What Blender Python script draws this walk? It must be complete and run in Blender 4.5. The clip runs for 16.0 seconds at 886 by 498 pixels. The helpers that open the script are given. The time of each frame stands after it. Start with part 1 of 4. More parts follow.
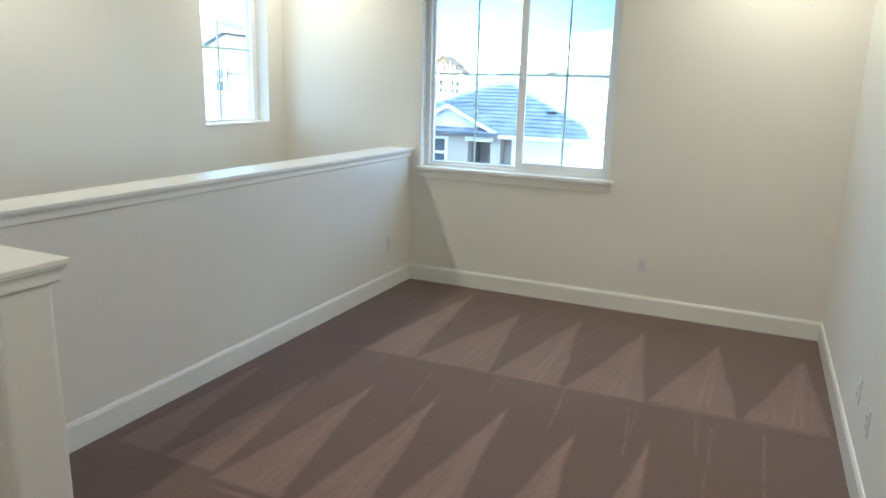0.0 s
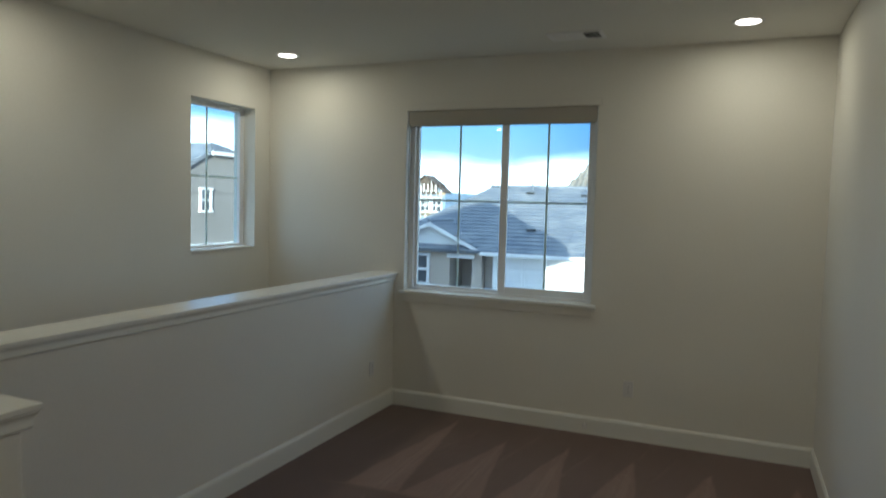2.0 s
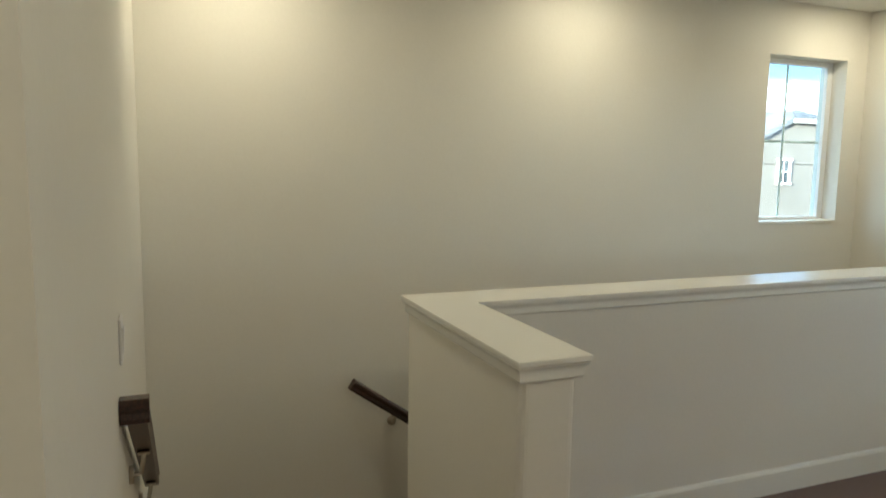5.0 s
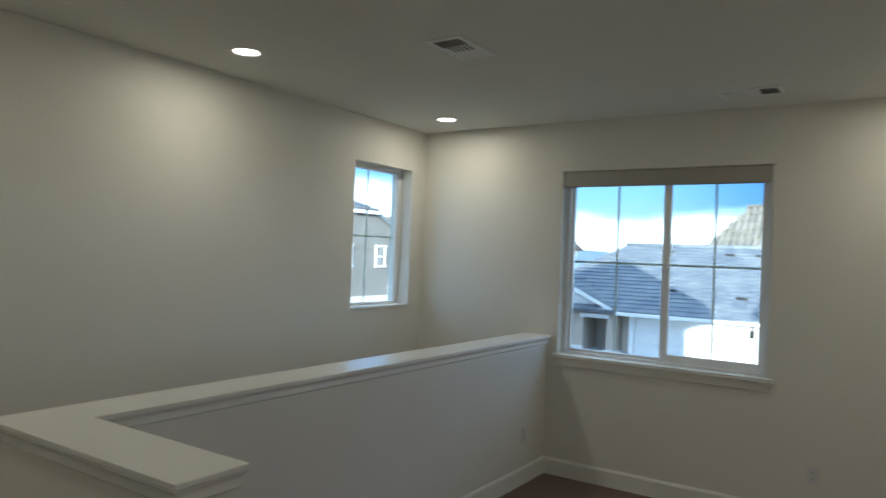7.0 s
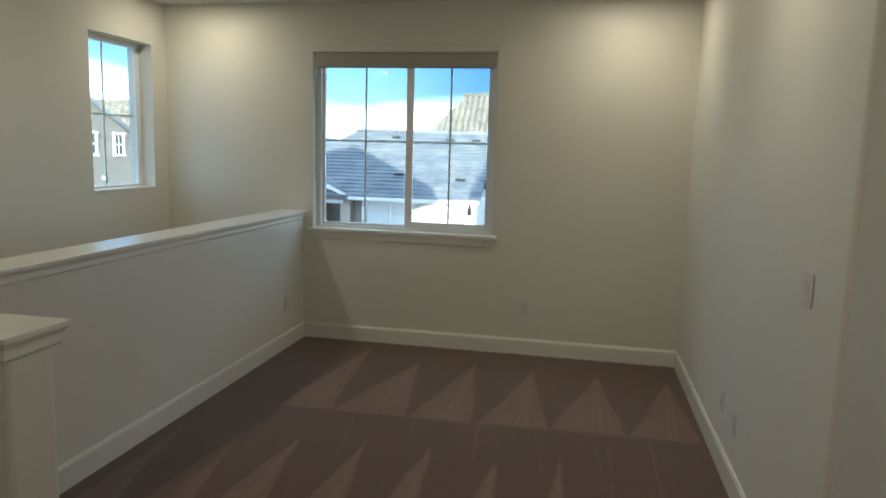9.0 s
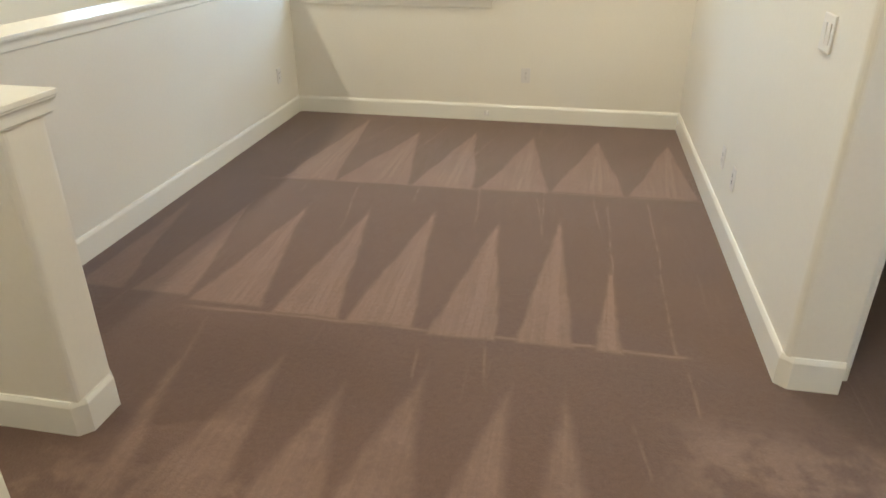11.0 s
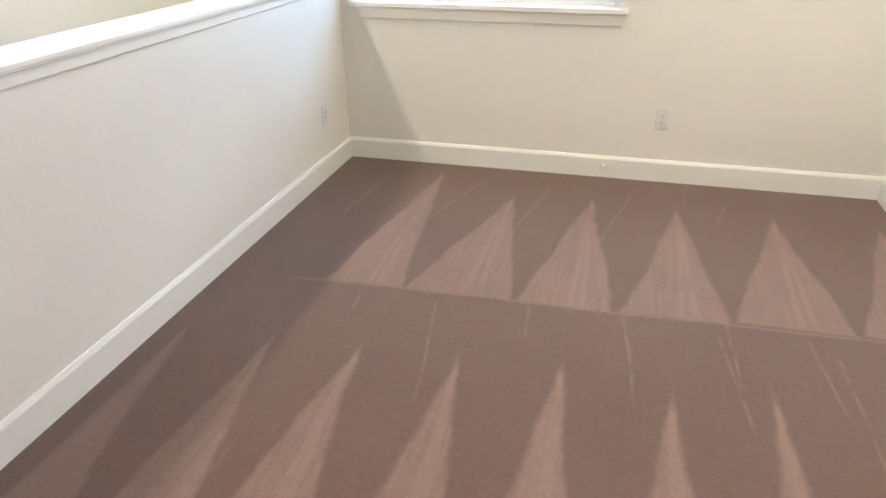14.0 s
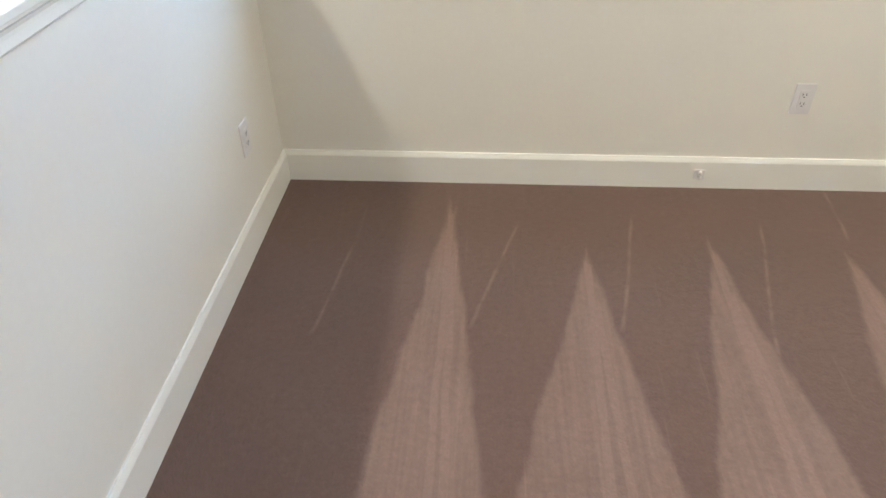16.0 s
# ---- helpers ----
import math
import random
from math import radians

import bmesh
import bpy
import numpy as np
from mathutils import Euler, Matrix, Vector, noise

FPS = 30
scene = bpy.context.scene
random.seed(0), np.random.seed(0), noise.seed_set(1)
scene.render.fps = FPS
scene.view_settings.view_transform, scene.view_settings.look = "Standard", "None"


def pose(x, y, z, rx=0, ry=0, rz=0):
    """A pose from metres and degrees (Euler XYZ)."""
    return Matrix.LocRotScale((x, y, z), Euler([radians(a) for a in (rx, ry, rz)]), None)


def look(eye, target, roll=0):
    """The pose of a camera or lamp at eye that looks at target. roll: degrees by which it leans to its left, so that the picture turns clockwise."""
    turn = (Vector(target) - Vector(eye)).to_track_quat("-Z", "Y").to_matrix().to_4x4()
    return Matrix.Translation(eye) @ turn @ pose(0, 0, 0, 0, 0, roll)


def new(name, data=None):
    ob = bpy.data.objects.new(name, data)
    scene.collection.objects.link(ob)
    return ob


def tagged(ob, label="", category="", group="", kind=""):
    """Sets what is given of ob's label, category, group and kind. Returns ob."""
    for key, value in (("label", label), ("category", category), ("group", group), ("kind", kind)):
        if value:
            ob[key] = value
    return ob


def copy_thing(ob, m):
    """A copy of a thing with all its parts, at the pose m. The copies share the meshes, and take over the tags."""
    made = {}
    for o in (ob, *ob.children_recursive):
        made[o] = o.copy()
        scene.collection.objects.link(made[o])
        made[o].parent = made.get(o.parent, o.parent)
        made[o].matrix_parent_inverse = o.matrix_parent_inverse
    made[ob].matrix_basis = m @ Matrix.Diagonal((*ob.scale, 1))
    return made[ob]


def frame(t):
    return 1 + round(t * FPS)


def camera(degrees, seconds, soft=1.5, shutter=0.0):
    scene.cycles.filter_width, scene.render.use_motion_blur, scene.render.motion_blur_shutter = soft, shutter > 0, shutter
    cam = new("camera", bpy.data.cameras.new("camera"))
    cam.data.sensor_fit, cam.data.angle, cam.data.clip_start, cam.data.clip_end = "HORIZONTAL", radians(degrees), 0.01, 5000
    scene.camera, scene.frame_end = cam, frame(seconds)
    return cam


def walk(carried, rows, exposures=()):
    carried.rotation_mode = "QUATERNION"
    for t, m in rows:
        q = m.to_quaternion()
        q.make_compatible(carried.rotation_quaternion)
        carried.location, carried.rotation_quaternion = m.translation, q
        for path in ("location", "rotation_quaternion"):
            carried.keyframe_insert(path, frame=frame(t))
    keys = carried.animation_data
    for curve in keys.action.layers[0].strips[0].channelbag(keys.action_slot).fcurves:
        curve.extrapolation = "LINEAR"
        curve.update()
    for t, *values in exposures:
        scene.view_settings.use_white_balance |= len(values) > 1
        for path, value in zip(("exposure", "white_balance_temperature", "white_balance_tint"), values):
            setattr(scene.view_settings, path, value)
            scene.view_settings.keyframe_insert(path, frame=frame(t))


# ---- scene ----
cam = camera(65.4, 16.0, shutter=0.3)
# seconds, stops, kelvin, tint
EXPOSURES = [
    (0.0, 2.77, 6050, 13), (0.5, 2.22, 6050, 14), (1.0, 1.66, 6050, 13), (1.5, 1.28, 6200, 13), (2.0, 1.14, 6320, 11), (2.5, 1.57, 6300, 10),
    (3.0, 2.43, 7020, 7), (3.5, 2.87, 7380, 10), (3.7, 2.87, 7380, 10), (5.8, 1.87, 6650, 15), (6.0, 1.89, 6500, 16), (6.5, 1.67, 6350, 15), (7.0, 1.34, 6200, 14), (7.5, 1.12, 6300, 14), (8.0, 1.12, 6450, 13),
    (8.5, 1.12, 6550, 12), (9.0, 1.52, 6800, 12), (9.5, 1.99, 6950, 12), (9.7, 2.14, 7000, 13), (11.8, 3.76, 7150, 15), (12.5, 3.9, 6980, 16), (13.0, 3.92, 6750, 18), (13.5, 3.85, 6570, 20),
    (14.5, 3.54, 6350, 20), (15.0, 3.56, 6260, 20), (16.0, 3.49, 6260, 19),
]
PATH = [
    (0, (2.527, -4.942, 1.57), (1.729, -3.167, 1.108), 1.6),
    (0.5, (2.506, -4.945, 1.616), (1.735, -3.122, 1.327), 1.9),
    (1, (2.509, -4.961, 1.655), (1.762, -3.108, 1.569), 2.0),
    (1.5, (2.512, -4.953, 1.654), (1.764, -3.098, 1.683), 1.7),
    (2, (2.513, -4.942, 1.641), (1.735, -3.105, 1.508), 1.5),
    (2.5, (2.475, -4.918, 1.571), (1.637, -3.161, 1.115), 1.7),
    (3, (2.442, -4.872, 1.538), (1.24, -3.42, 0.869), 2.1),
    (3.5, (2.431, -4.805, 1.535), (0.876, -3.782, 0.805), 3.2),
    (3.7, (2.429, -4.785, 1.536), (0.803, -3.876, 0.808), 3.4),
    (5.8, (2.402, -4.783, 1.668), (0.568, -3.985, 1.683), 1.3),
    (6, (2.379, -4.832, 1.679), (0.58, -3.959, 1.722), 2.0),
    (6.5, (2.28, -4.936, 1.684), (0.825, -3.564, 1.709), 1.7),
    (7, (2.301, -4.986, 1.672), (1.193, -3.321, 1.689), 2.2),
    (7.5, (2.38, -5.067, 1.674), (1.564, -3.241, 1.671), 2.5),
    (8, (2.377, -5.136, 1.662), (1.796, -3.222, 1.665), 2.1),
    (8.5, (2.278, -5.305, 1.627), (1.865, -3.351, 1.516), 1.3),
    (9, (2.262, -5.392, 1.59), (1.877, -3.45, 1.311), 1.6),
    (9.5, (2.249, -5.402, 1.57), (1.884, -3.488, 1.119), 1.4),
    (9.7, (2.241, -5.414, 1.557), (1.884, -3.511, 1.053), 1.2),
    (11.8, (2.249, -5.286, 1.489), (1.923, -3.623, 0.427), -0.7),
    (12, (2.262, -5.244, 1.463), (1.937, -3.601, 0.369), -0.6),
    (12.5, (2.201, -4.965, 1.438), (1.892, -3.398, 0.234), 0.9),
    (13, (2.082, -4.672, 1.478), (1.629, -3.049, 0.4), 1.9),
    (13.5, (1.836, -4.323, 1.501), (1.37, -2.629, 0.544), 0.2),
    (14, (1.635, -3.923, 1.469), (1.182, -2.199, 0.56), -0.4),
    (14.5, (1.424, -3.515, 1.454), (0.991, -1.863, 0.414), 0.9),
    (15, (1.152, -3.103, 1.465), (0.856, -1.477, 0.339), -0.8),
    (15.5, (0.948, -2.665, 1.43), (0.735, -1.059, 0.256), -0.2),
    (16, (0.789, -2.291, 1.424), (0.664, -0.708, 0.208), -1.2),
]
walk(cam, [(t, look(eye, target, roll)) for t, eye, target, roll in PATH], EXPOSURES)
import functools


# ---- world, sun, lamps ----
SUN_AZ, SUN_EL = radians(155), radians(8)   # clockwise from +y
world = bpy.data.worlds.new("sky")
scene.world = world
world.use_nodes = True
wn, wl = world.node_tree.nodes, world.node_tree.links
wn.clear()
sky = wn.new("ShaderNodeTexSky")
sky.sky_type, sky.sun_disc = "NISHITA", False
sky.sun_elevation, sky.sun_rotation = SUN_EL, SUN_AZ
sky.air_density, sky.dust_density, sky.ozone_density = 1.2, 0.2, 5.0
wco = wn.new("ShaderNodeTexCoord")
wsep = wn.new("ShaderNodeSeparateXYZ")
wnoise = wn.new("ShaderNodeTexNoise")
wnoise.inputs["Scale"].default_value, wnoise.inputs["Detail"].default_value, wnoise.inputs["Roughness"].default_value = 2.6, 6, 0.55
wmap = wn.new("ShaderNodeMapping")
wmap.inputs["Scale"].default_value = (1, 1, 3.0)
wadd = wn.new("ShaderNodeMath")
wadd.operation = "MULTIPLY_ADD"
wadd.inputs[1].default_value, wadd.inputs[2].default_value = 0.08, -0.04
wsub = wn.new("ShaderNodeMath")
wramp = wn.new("ShaderNodeMapRange")
wramp.interpolation_type = "SMOOTHSTEP"
wramp.inputs["From Min"].default_value, wramp.inputs["From Max"].default_value = 0.050, 0.085
wramp.inputs["To Min"].default_value, wramp.inputs["To Max"].default_value = 0.95, 0.0
wmix = wn.new("ShaderNodeMix")
wmix.data_type = "RGBA"
wmix.inputs["B"].default_value = (9.6, 12.0, 14.4, 1)
wbg = wn.new("ShaderNodeBackground")
wbg.inputs["Strength"].default_value = 0.15
wout = wn.new("ShaderNodeOutputWorld")
wl.new(wco.outputs["Generated"], wsep.inputs[0])
wl.new(wco.outputs["Generated"], wmap.inputs["Vector"])
wl.new(wmap.outputs[0], wnoise.inputs["Vector"])
wl.new(wnoise.outputs["Fac"], wadd.inputs[0])
wwest = wn.new("ShaderNodeMapRange")         # the cloud bank climbs towards the west
wwest.interpolation_type = "SMOOTHSTEP"
wwest.inputs["From Min"].default_value, wwest.inputs["From Max"].default_value = -0.80, -0.42
wwest.inputs["To Min"].default_value, wwest.inputs["To Max"].default_value = 0.045, 0.0
wl.new(wsep.outputs["X"], wwest.inputs["Value"])
wlift = wn.new("ShaderNodeMath")
wlift.operation = "SUBTRACT"
wl.new(wsep.outputs["Z"], wlift.inputs[0])
wl.new(wwest.outputs[0], wlift.inputs[1])
wl.new(wlift.outputs[0], wsub.inputs[0])
wl.new(wadd.outputs[0], wsub.inputs[1])
wl.new(wsub.outputs[0], wramp.inputs["Value"])
wtint = wn.new("ShaderNodeMix")
wtint.data_type, wtint.blend_type = "RGBA", "MULTIPLY"
wtint.inputs["Factor"].default_value = 1.0
wside = wn.new("ShaderNodeMapRange")         # sky tint, paler in the west and deeper blue elsewhere
wside.interpolation_type = "SMOOTHSTEP"
wside.inputs["From Min"].default_value, wside.inputs["From Max"].default_value = -0.34, -0.10
wl.new(wsep.outputs["X"], wside.inputs["Value"])
wsidetint = wn.new("ShaderNodeMix")
wsidetint.data_type = "RGBA"
wsidetint.inputs["A"].default_value, wsidetint.inputs["B"].default_value = (0.80, 0.82, 1.08, 1), (0.30, 0.44, 0.86, 1)
wl.new(wside.outputs[0], wsidetint.inputs["Factor"])
wl.new(wsidetint.outputs["Result"], wtint.inputs["B"])
wl.new(sky.outputs[0], wtint.inputs["A"])
whigh = wn.new("ShaderNodeMapRange")         # broken cloud above the windows' view, added to brighten shaded faces outside
whigh.interpolation_type = "SMOOTHSTEP"
whigh.inputs["From Min"].default_value, whigh.inputs["From Max"].default_value = 0.40, 0.60
whigh.inputs["To Max"].default_value = 0.68
wl.new(wnoise.outputs["Fac"], whigh.inputs["Value"])
wover = wn.new("ShaderNodeMapRange")
wover.interpolation_type = "SMOOTHSTEP"
wover.inputs["From Min"].default_value, wover.inputs["From Max"].default_value = 0.18, 0.34
wl.new(wsep.outputs["Z"], wover.inputs["Value"])
wboth = wn.new("ShaderNodeMath")
wboth.operation = "MULTIPLY"
wl.new(whigh.outputs[0], wboth.inputs[0])
wl.new(wover.outputs[0], wboth.inputs[1])
wmax = wn.new("ShaderNodeMath")
wmax.operation = "MAXIMUM"
wl.new(wramp.outputs[0], wmax.inputs[0])
wl.new(wboth.outputs[0], wmax.inputs[1])
wl.new(wmax.outputs[0], wmix.inputs["Factor"])
wl.new(wtint.outputs["Result"], wmix.inputs["A"])
wl.new(wmix.outputs["Result"], wbg.inputs["Color"])
wl.new(wbg.outputs[0], wout.inputs[0])

sun = new("sun", bpy.data.lights.new("sun", "SUN"))
sun.data.energy, sun.data.angle, sun.data.color = 5.0, radians(0.5), (1.0, 0.93, 0.82)
sun.matrix_world = look((30 * math.sin(SUN_AZ), 30 * math.cos(SUN_AZ), 30 * math.tan(SUN_EL)), (0, 0, 0))

H = 2.74                     # ceiling
LAMP_WATTS, LAMP_COLOUR = 1.5, (0.97, 0.935, 0.725)
# the last two are unseen, added in the hall at the row's spacing
LAMPS = [(-0.71, -4.41), (-0.70, -2.48), (-0.71, -0.48), (2.52, -0.51), (2.52, -2.47), (2.52, -4.43), (2.52, -6.39)]
for lx, ly in LAMPS:
    lamp = new("downlight_beam", bpy.data.lights.new("downlight_beam", "AREA"))
    lamp.data.shape, lamp.data.size, lamp.data.energy, lamp.data.color = "DISK", 0.135, LAMP_WATTS, LAMP_COLOUR
    lamp.matrix_world = look((lx, ly, H - 0.016), (lx, ly, 0))


# ---- materials ----
class Nodes:
    """A node material and short ways to add to it."""

    def __init__(self, name, colour=(0.8, 0.8, 0.8), rough=0.5, metal=0.0, spec=0.5):
        self.m = bpy.data.materials.new(name)
        self.m.use_nodes = True
        self.t = self.m.node_tree
        self.b = self.t.nodes["Principled BSDF"]
        self.set(self.b, "Base Color", (*colour, 1))
        self.set(self.b, "Roughness", rough)
        self.set(self.b, "Metallic", metal)
        self.set(self.b, "Specular IOR Level", spec)
        self.co = self.t.nodes.new("ShaderNodeTexCoord").outputs["Object"]

    def set(self, node, key, v):
        if hasattr(v, "is_output"):
            self.t.links.new(v, node.inputs[key])
        else:
            node.inputs[key].default_value = v

    def math(self, op, a, b=0.0, c=0.0, clamp=False):
        n = self.t.nodes.new("ShaderNodeMath")
        n.operation, n.use_clamp = op, clamp
        for i, v in enumerate((a, b, c)):
            self.set(n, i, v)
        return n.outputs[0]

    def noise(self, scale, detail=3.0, rough=0.5, at=None, stretch=None):
        n = self.t.nodes.new("ShaderNodeTexNoise")
        v = at or self.co
        if stretch:
            mp = self.t.nodes.new("ShaderNodeMapping")
            mp.inputs["Scale"].default_value = stretch
            self.t.links.new(v, mp.inputs["Vector"])
            v = mp.outputs[0]
        self.t.links.new(v, n.inputs["Vector"])
        self.set(n, "Scale", scale), self.set(n, "Detail", detail), self.set(n, "Roughness", rough)
        return n.outputs["Fac"]

    def ramp(self, v, lo, hi, to0=0.0, to1=1.0, smooth=True):
        n = self.t.nodes.new("ShaderNodeMapRange")
        n.interpolation_type = "SMOOTHSTEP" if smooth else "LINEAR"
        self.set(n, "Value", v), self.set(n, "From Min", lo), self.set(n, "From Max", hi)
        self.set(n, "To Min", to0), self.set(n, "To Max", to1)
        return n.outputs[0]

    def mix(self, f, a, b):
        n = self.t.nodes.new("ShaderNodeMix")
        n.data_type = "RGBA"
        self.set(n, "Factor", f)
        for k, v in (("A", a), ("B", b)):
            self.set(n, k, v if hasattr(v, "is_output") else (*v, 1))
        return n.outputs["Result"]

    def xyz(self):
        n = self.t.nodes.new("ShaderNodeSeparateXYZ")
        self.t.links.new(self.co, n.inputs[0])
        return n.outputs

    def random(self):
        return self.t.nodes.new("ShaderNodeObjectInfo").outputs["Random"]

    def colour(self, v):
        self.set(self.b, "Base Color", v)
        return self

    def rough(self, v):
        self.set(self.b, "Roughness", v)
        return self

    def bump(self, v, strength, distance):
        n = self.t.nodes.new("ShaderNodeBump")
        self.set(n, "Height", v), self.set(n, "Strength", strength), self.set(n, "Distance", distance)
        if self.b.inputs["Normal"].is_linked:
            self.t.links.new(self.b.inputs["Normal"].links[0].from_socket, n.inputs["Normal"])
        self.t.links.new(n.outputs[0], self.b.inputs["Normal"])
        return self


def painted(name, colour, rough, vary=0.04, texture=0.0, spec=0.5):
    n = Nodes(name, colour, rough, spec=spec)
    big, fine = n.noise(0.9, 3), n.noise(60, 3)
    low = tuple(c * (1 - vary) for c in colour)
    n.colour(n.mix(n.ramp(n.math("ADD", n.math("MULTIPLY", big, 0.7), n.math("MULTIPLY", fine, 0.3)), 0.35, 0.65), low, colour))
    if texture:
        n.bump(n.noise(55, 2, 0.45), texture, 0.002)
        n.bump(n.noise(8, 2), texture * 0.5, 0.004)
    return n.m


# strokes that a vacuum cleaner left in the nap: foot from, foot to, foot y, tip x, tip y
FAR_STROKES = [
    (0.48, 0.82, -1.54, 0.66, -0.12), (0.83, 1.29, -1.53, 1.13, -0.42), (1.31, 1.70, -1.52, 1.54, -0.34),
    (1.73, 2.14, -1.50, 1.98, -0.40), (2.15, 2.59, -1.47, 2.45, -0.42), (2.61, 3.00, -1.46, 2.93, -0.41),
]
MIDDLE_STROKES = [
    (0.10, 0.32, -3.00, 0.10, -1.98), (0.37, 0.65, -3.00, 0.47, -1.98), (0.67, 1.00, -3.04, 0.80, -1.95),
    (1.06, 1.36, -3.07, 1.17, -1.93), (1.39, 1.68, -3.08, 1.53, -1.87), (1.74, 2.02, -3.11, 1.90, -1.98),
    (2.09, 2.32, -3.11, 2.23, -1.88), (2.40, 2.50, -3.11, 2.48, -2.40),
]
NEAR_STROKES = [
    (0.93, 1.05, -4.20, 0.84, -3.26), (1.02, 1.35, -4.18, 1.24, -3.36), (1.37, 1.66, -4.16, 1.52, -3.48),
    (1.63, 1.89, -4.06, 1.79, -3.36), (1.92, 2.16, -4.14, 2.11, -3.41), (2.21, 2.43, -4.08, 2.30, -3.43),
]
# thin lines dragged through the nap: from x, y to x, y
DRAG_LINES = [
    (1.31, -0.21, 1.20, -0.80), (0.90, -0.27, 0.75, -0.80), (1.75, -0.24, 1.61, -0.89), (2.24, -0.27, 2.15, -0.61),
    (0.34, -0.37, 0.28, -0.86), (2.04, -0.02, 2.01, -0.34), (0.69, -0.08, 0.66, -0.34), (1.00, -1.59, 1.08, -2.20),
    (1.37, -1.54, 1.38, -1.76), (1.74, -1.51, 1.78, -2.08), (2.12, -1.49, 2.13, -1.90), (0.67, -1.60, 0.68, -1.73),
    (2.08, -1.60, 2.15, -2.14), (2.41, -1.54, 2.44, -1.96), (2.49, -1.61, 2.49, -2.46), (2.71, -1.57, 2.71, -3.11),
    (2.74, -3.17, 2.75, -3.45), (1.98, -3.14, 2.02, -3.39), (1.73, -3.22, 1.75, -3.41), (2.52, -3.52, 2.57, -3.76),
]


def carpet(name, dark, light, marks):
    """Cut-pile carpet; marks: the wedges that a vacuum cleaner has left in the nap."""
    n = Nodes(name, dark, 0.95, spec=0.1)
    n.set(n.b, "Sheen Weight", 0.25)
    n.set(n.b, "Sheen Roughness", 0.5)
    x, y, _ = n.xyz()
    pile = n.noise(150, 2, 0.7)
    tuft = n.noise(46, 4, 0.75)
    blot = n.noise(2.2, 4, 0.6)
    worn = n.ramp(n.noise(4.6, 5, 0.62), 0.36, 0.62)
    if marks:
        ragged = n.math("MULTIPLY_ADD", n.noise(26, 3, 0.6, stretch=(1, 0.35, 1)), 0.028, -0.014)
        bend = n.math("MULTIPLY_ADD", n.noise(2.3, 2), 0.05, -0.025)
        xs = n.math("ADD", x, n.math("ADD", ragged, bend))
        back = n.math("MULTIPLY", xs, -1.0)
        x_bent = n.math("ADD", x, n.math("MULTIPLY", bend, 0.7))
        ys = n.math("ADD", n.math("MULTIPLY_ADD", n.noise(3.1, 3), 0.05, y), -0.025)

        def largest(values):
            return functools.reduce(lambda p, q: n.math("MAXIMUM", p, q), values)

        def wedge(xl, xr, y0, xa, ya):
            """How deep a point lies inside the stroke's triangle."""
            a, b = (xa - xl) / (ya - y0), (xa - xr) / (ya - y0)
            left = n.math("ADD", n.math("MULTIPLY_ADD", ys, -a, xs), a * y0 - xl)
            right = n.math("ADD", n.math("MULTIPLY_ADD", ys, b, back), xr - b * y0)
            return n.math("MINIMUM", n.math("MINIMUM", left, right), n.math("ADD", ys, -y0))

        def drag(x0, y0, x1, y1, thin=0.009):
            """How deep a point lies inside a thin line in the nap."""
            a = (x1 - x0) / (y1 - y0)
            off = n.math("ABSOLUTE", n.math("ADD", n.math("MULTIPLY_ADD", y, -a, x_bent), a * y0 - x0))
            past = n.math("SUBTRACT", n.math("ABSOLUTE", n.math("ADD", ys, -(y0 + y1) / 2)), abs(y1 - y0) / 2)
            return n.math("MINIMUM", n.math("SUBTRACT", thin, off), n.math("MULTIPLY", past, -0.12))

        rows = (FAR_STROKES, MIDDLE_STROKES, NEAR_STROKES)
        far, mid, near = [largest([wedge(*w) for w in row]) for row in rows]
        patchy = n.ramp(n.noise(5, 3, 0.6), 0.3, 0.62, 0.82, 1.0)
        far = n.math("MULTIPLY", n.ramp(far, -0.010, 0.014), 0.8)
        fade = n.ramp(n.math("MULTIPLY_ADD", n.noise(2.0, 2), 0.5, x), 0.4, 1.2, 0.62, 0.84)
        mid = n.math("MULTIPLY", n.ramp(mid, -0.012, 0.016), fade)
        near = n.math("MULTIPLY", n.ramp(near, -0.022, 0.03), n.ramp(worn, 0.0, 0.8, 0.52, 0.76))
        south = n.ramp(n.math("MULTIPLY_ADD", worn, 0.34, n.math("MULTIPLY", ys, -1)), 4.16, 4.44)
        south = n.math("MULTIPLY", south, n.ramp(worn, 0.0, 1.0, 0.22, 0.66))
        doorway = n.math("MULTIPLY", n.ramp(x, 2.5, 2.8), n.math("MULTIPLY", n.ramp(worn, 0.1, 0.9, 0.12, 0.75), n.ramp(ys, -3.6, -3.35, 1.0, 0.0)))
        f = n.math("MULTIPLY", largest([far, mid, near]), patchy)
        combed = n.noise(1.0, 3, 0.6, stretch=(60, 1.4, 1))
        f = n.math("MULTIPLY", f, n.ramp(combed, 0.35, 0.65, 0.82, 1.12))
        inner = []
        for xl, xr, y0, xa, ya in FAR_STROKES + MIDDLE_STROKES[2:]:
            for share, reach in ((0.56, 0.93), (0.68, 0.75)):
                foot = xl + share * (xr - xl)
                inner.append(drag(foot, y0 + 0.03, foot + reach * (xa - foot), y0 + reach * (ya - y0), 0.011))
        inner = n.math("MULTIPLY", n.ramp(largest(inner), -0.003, 0.006), n.ramp(n.noise(4.5, 2), 0.34, 0.54, 0.15, 0.62))
        f = n.math("ADD", f, inner)
        faint = n.math("MULTIPLY", n.ramp(combed, 0.6, 0.7), n.ramp(n.noise(1.9, 2), 0.45, 0.62, 0.0, 0.22))
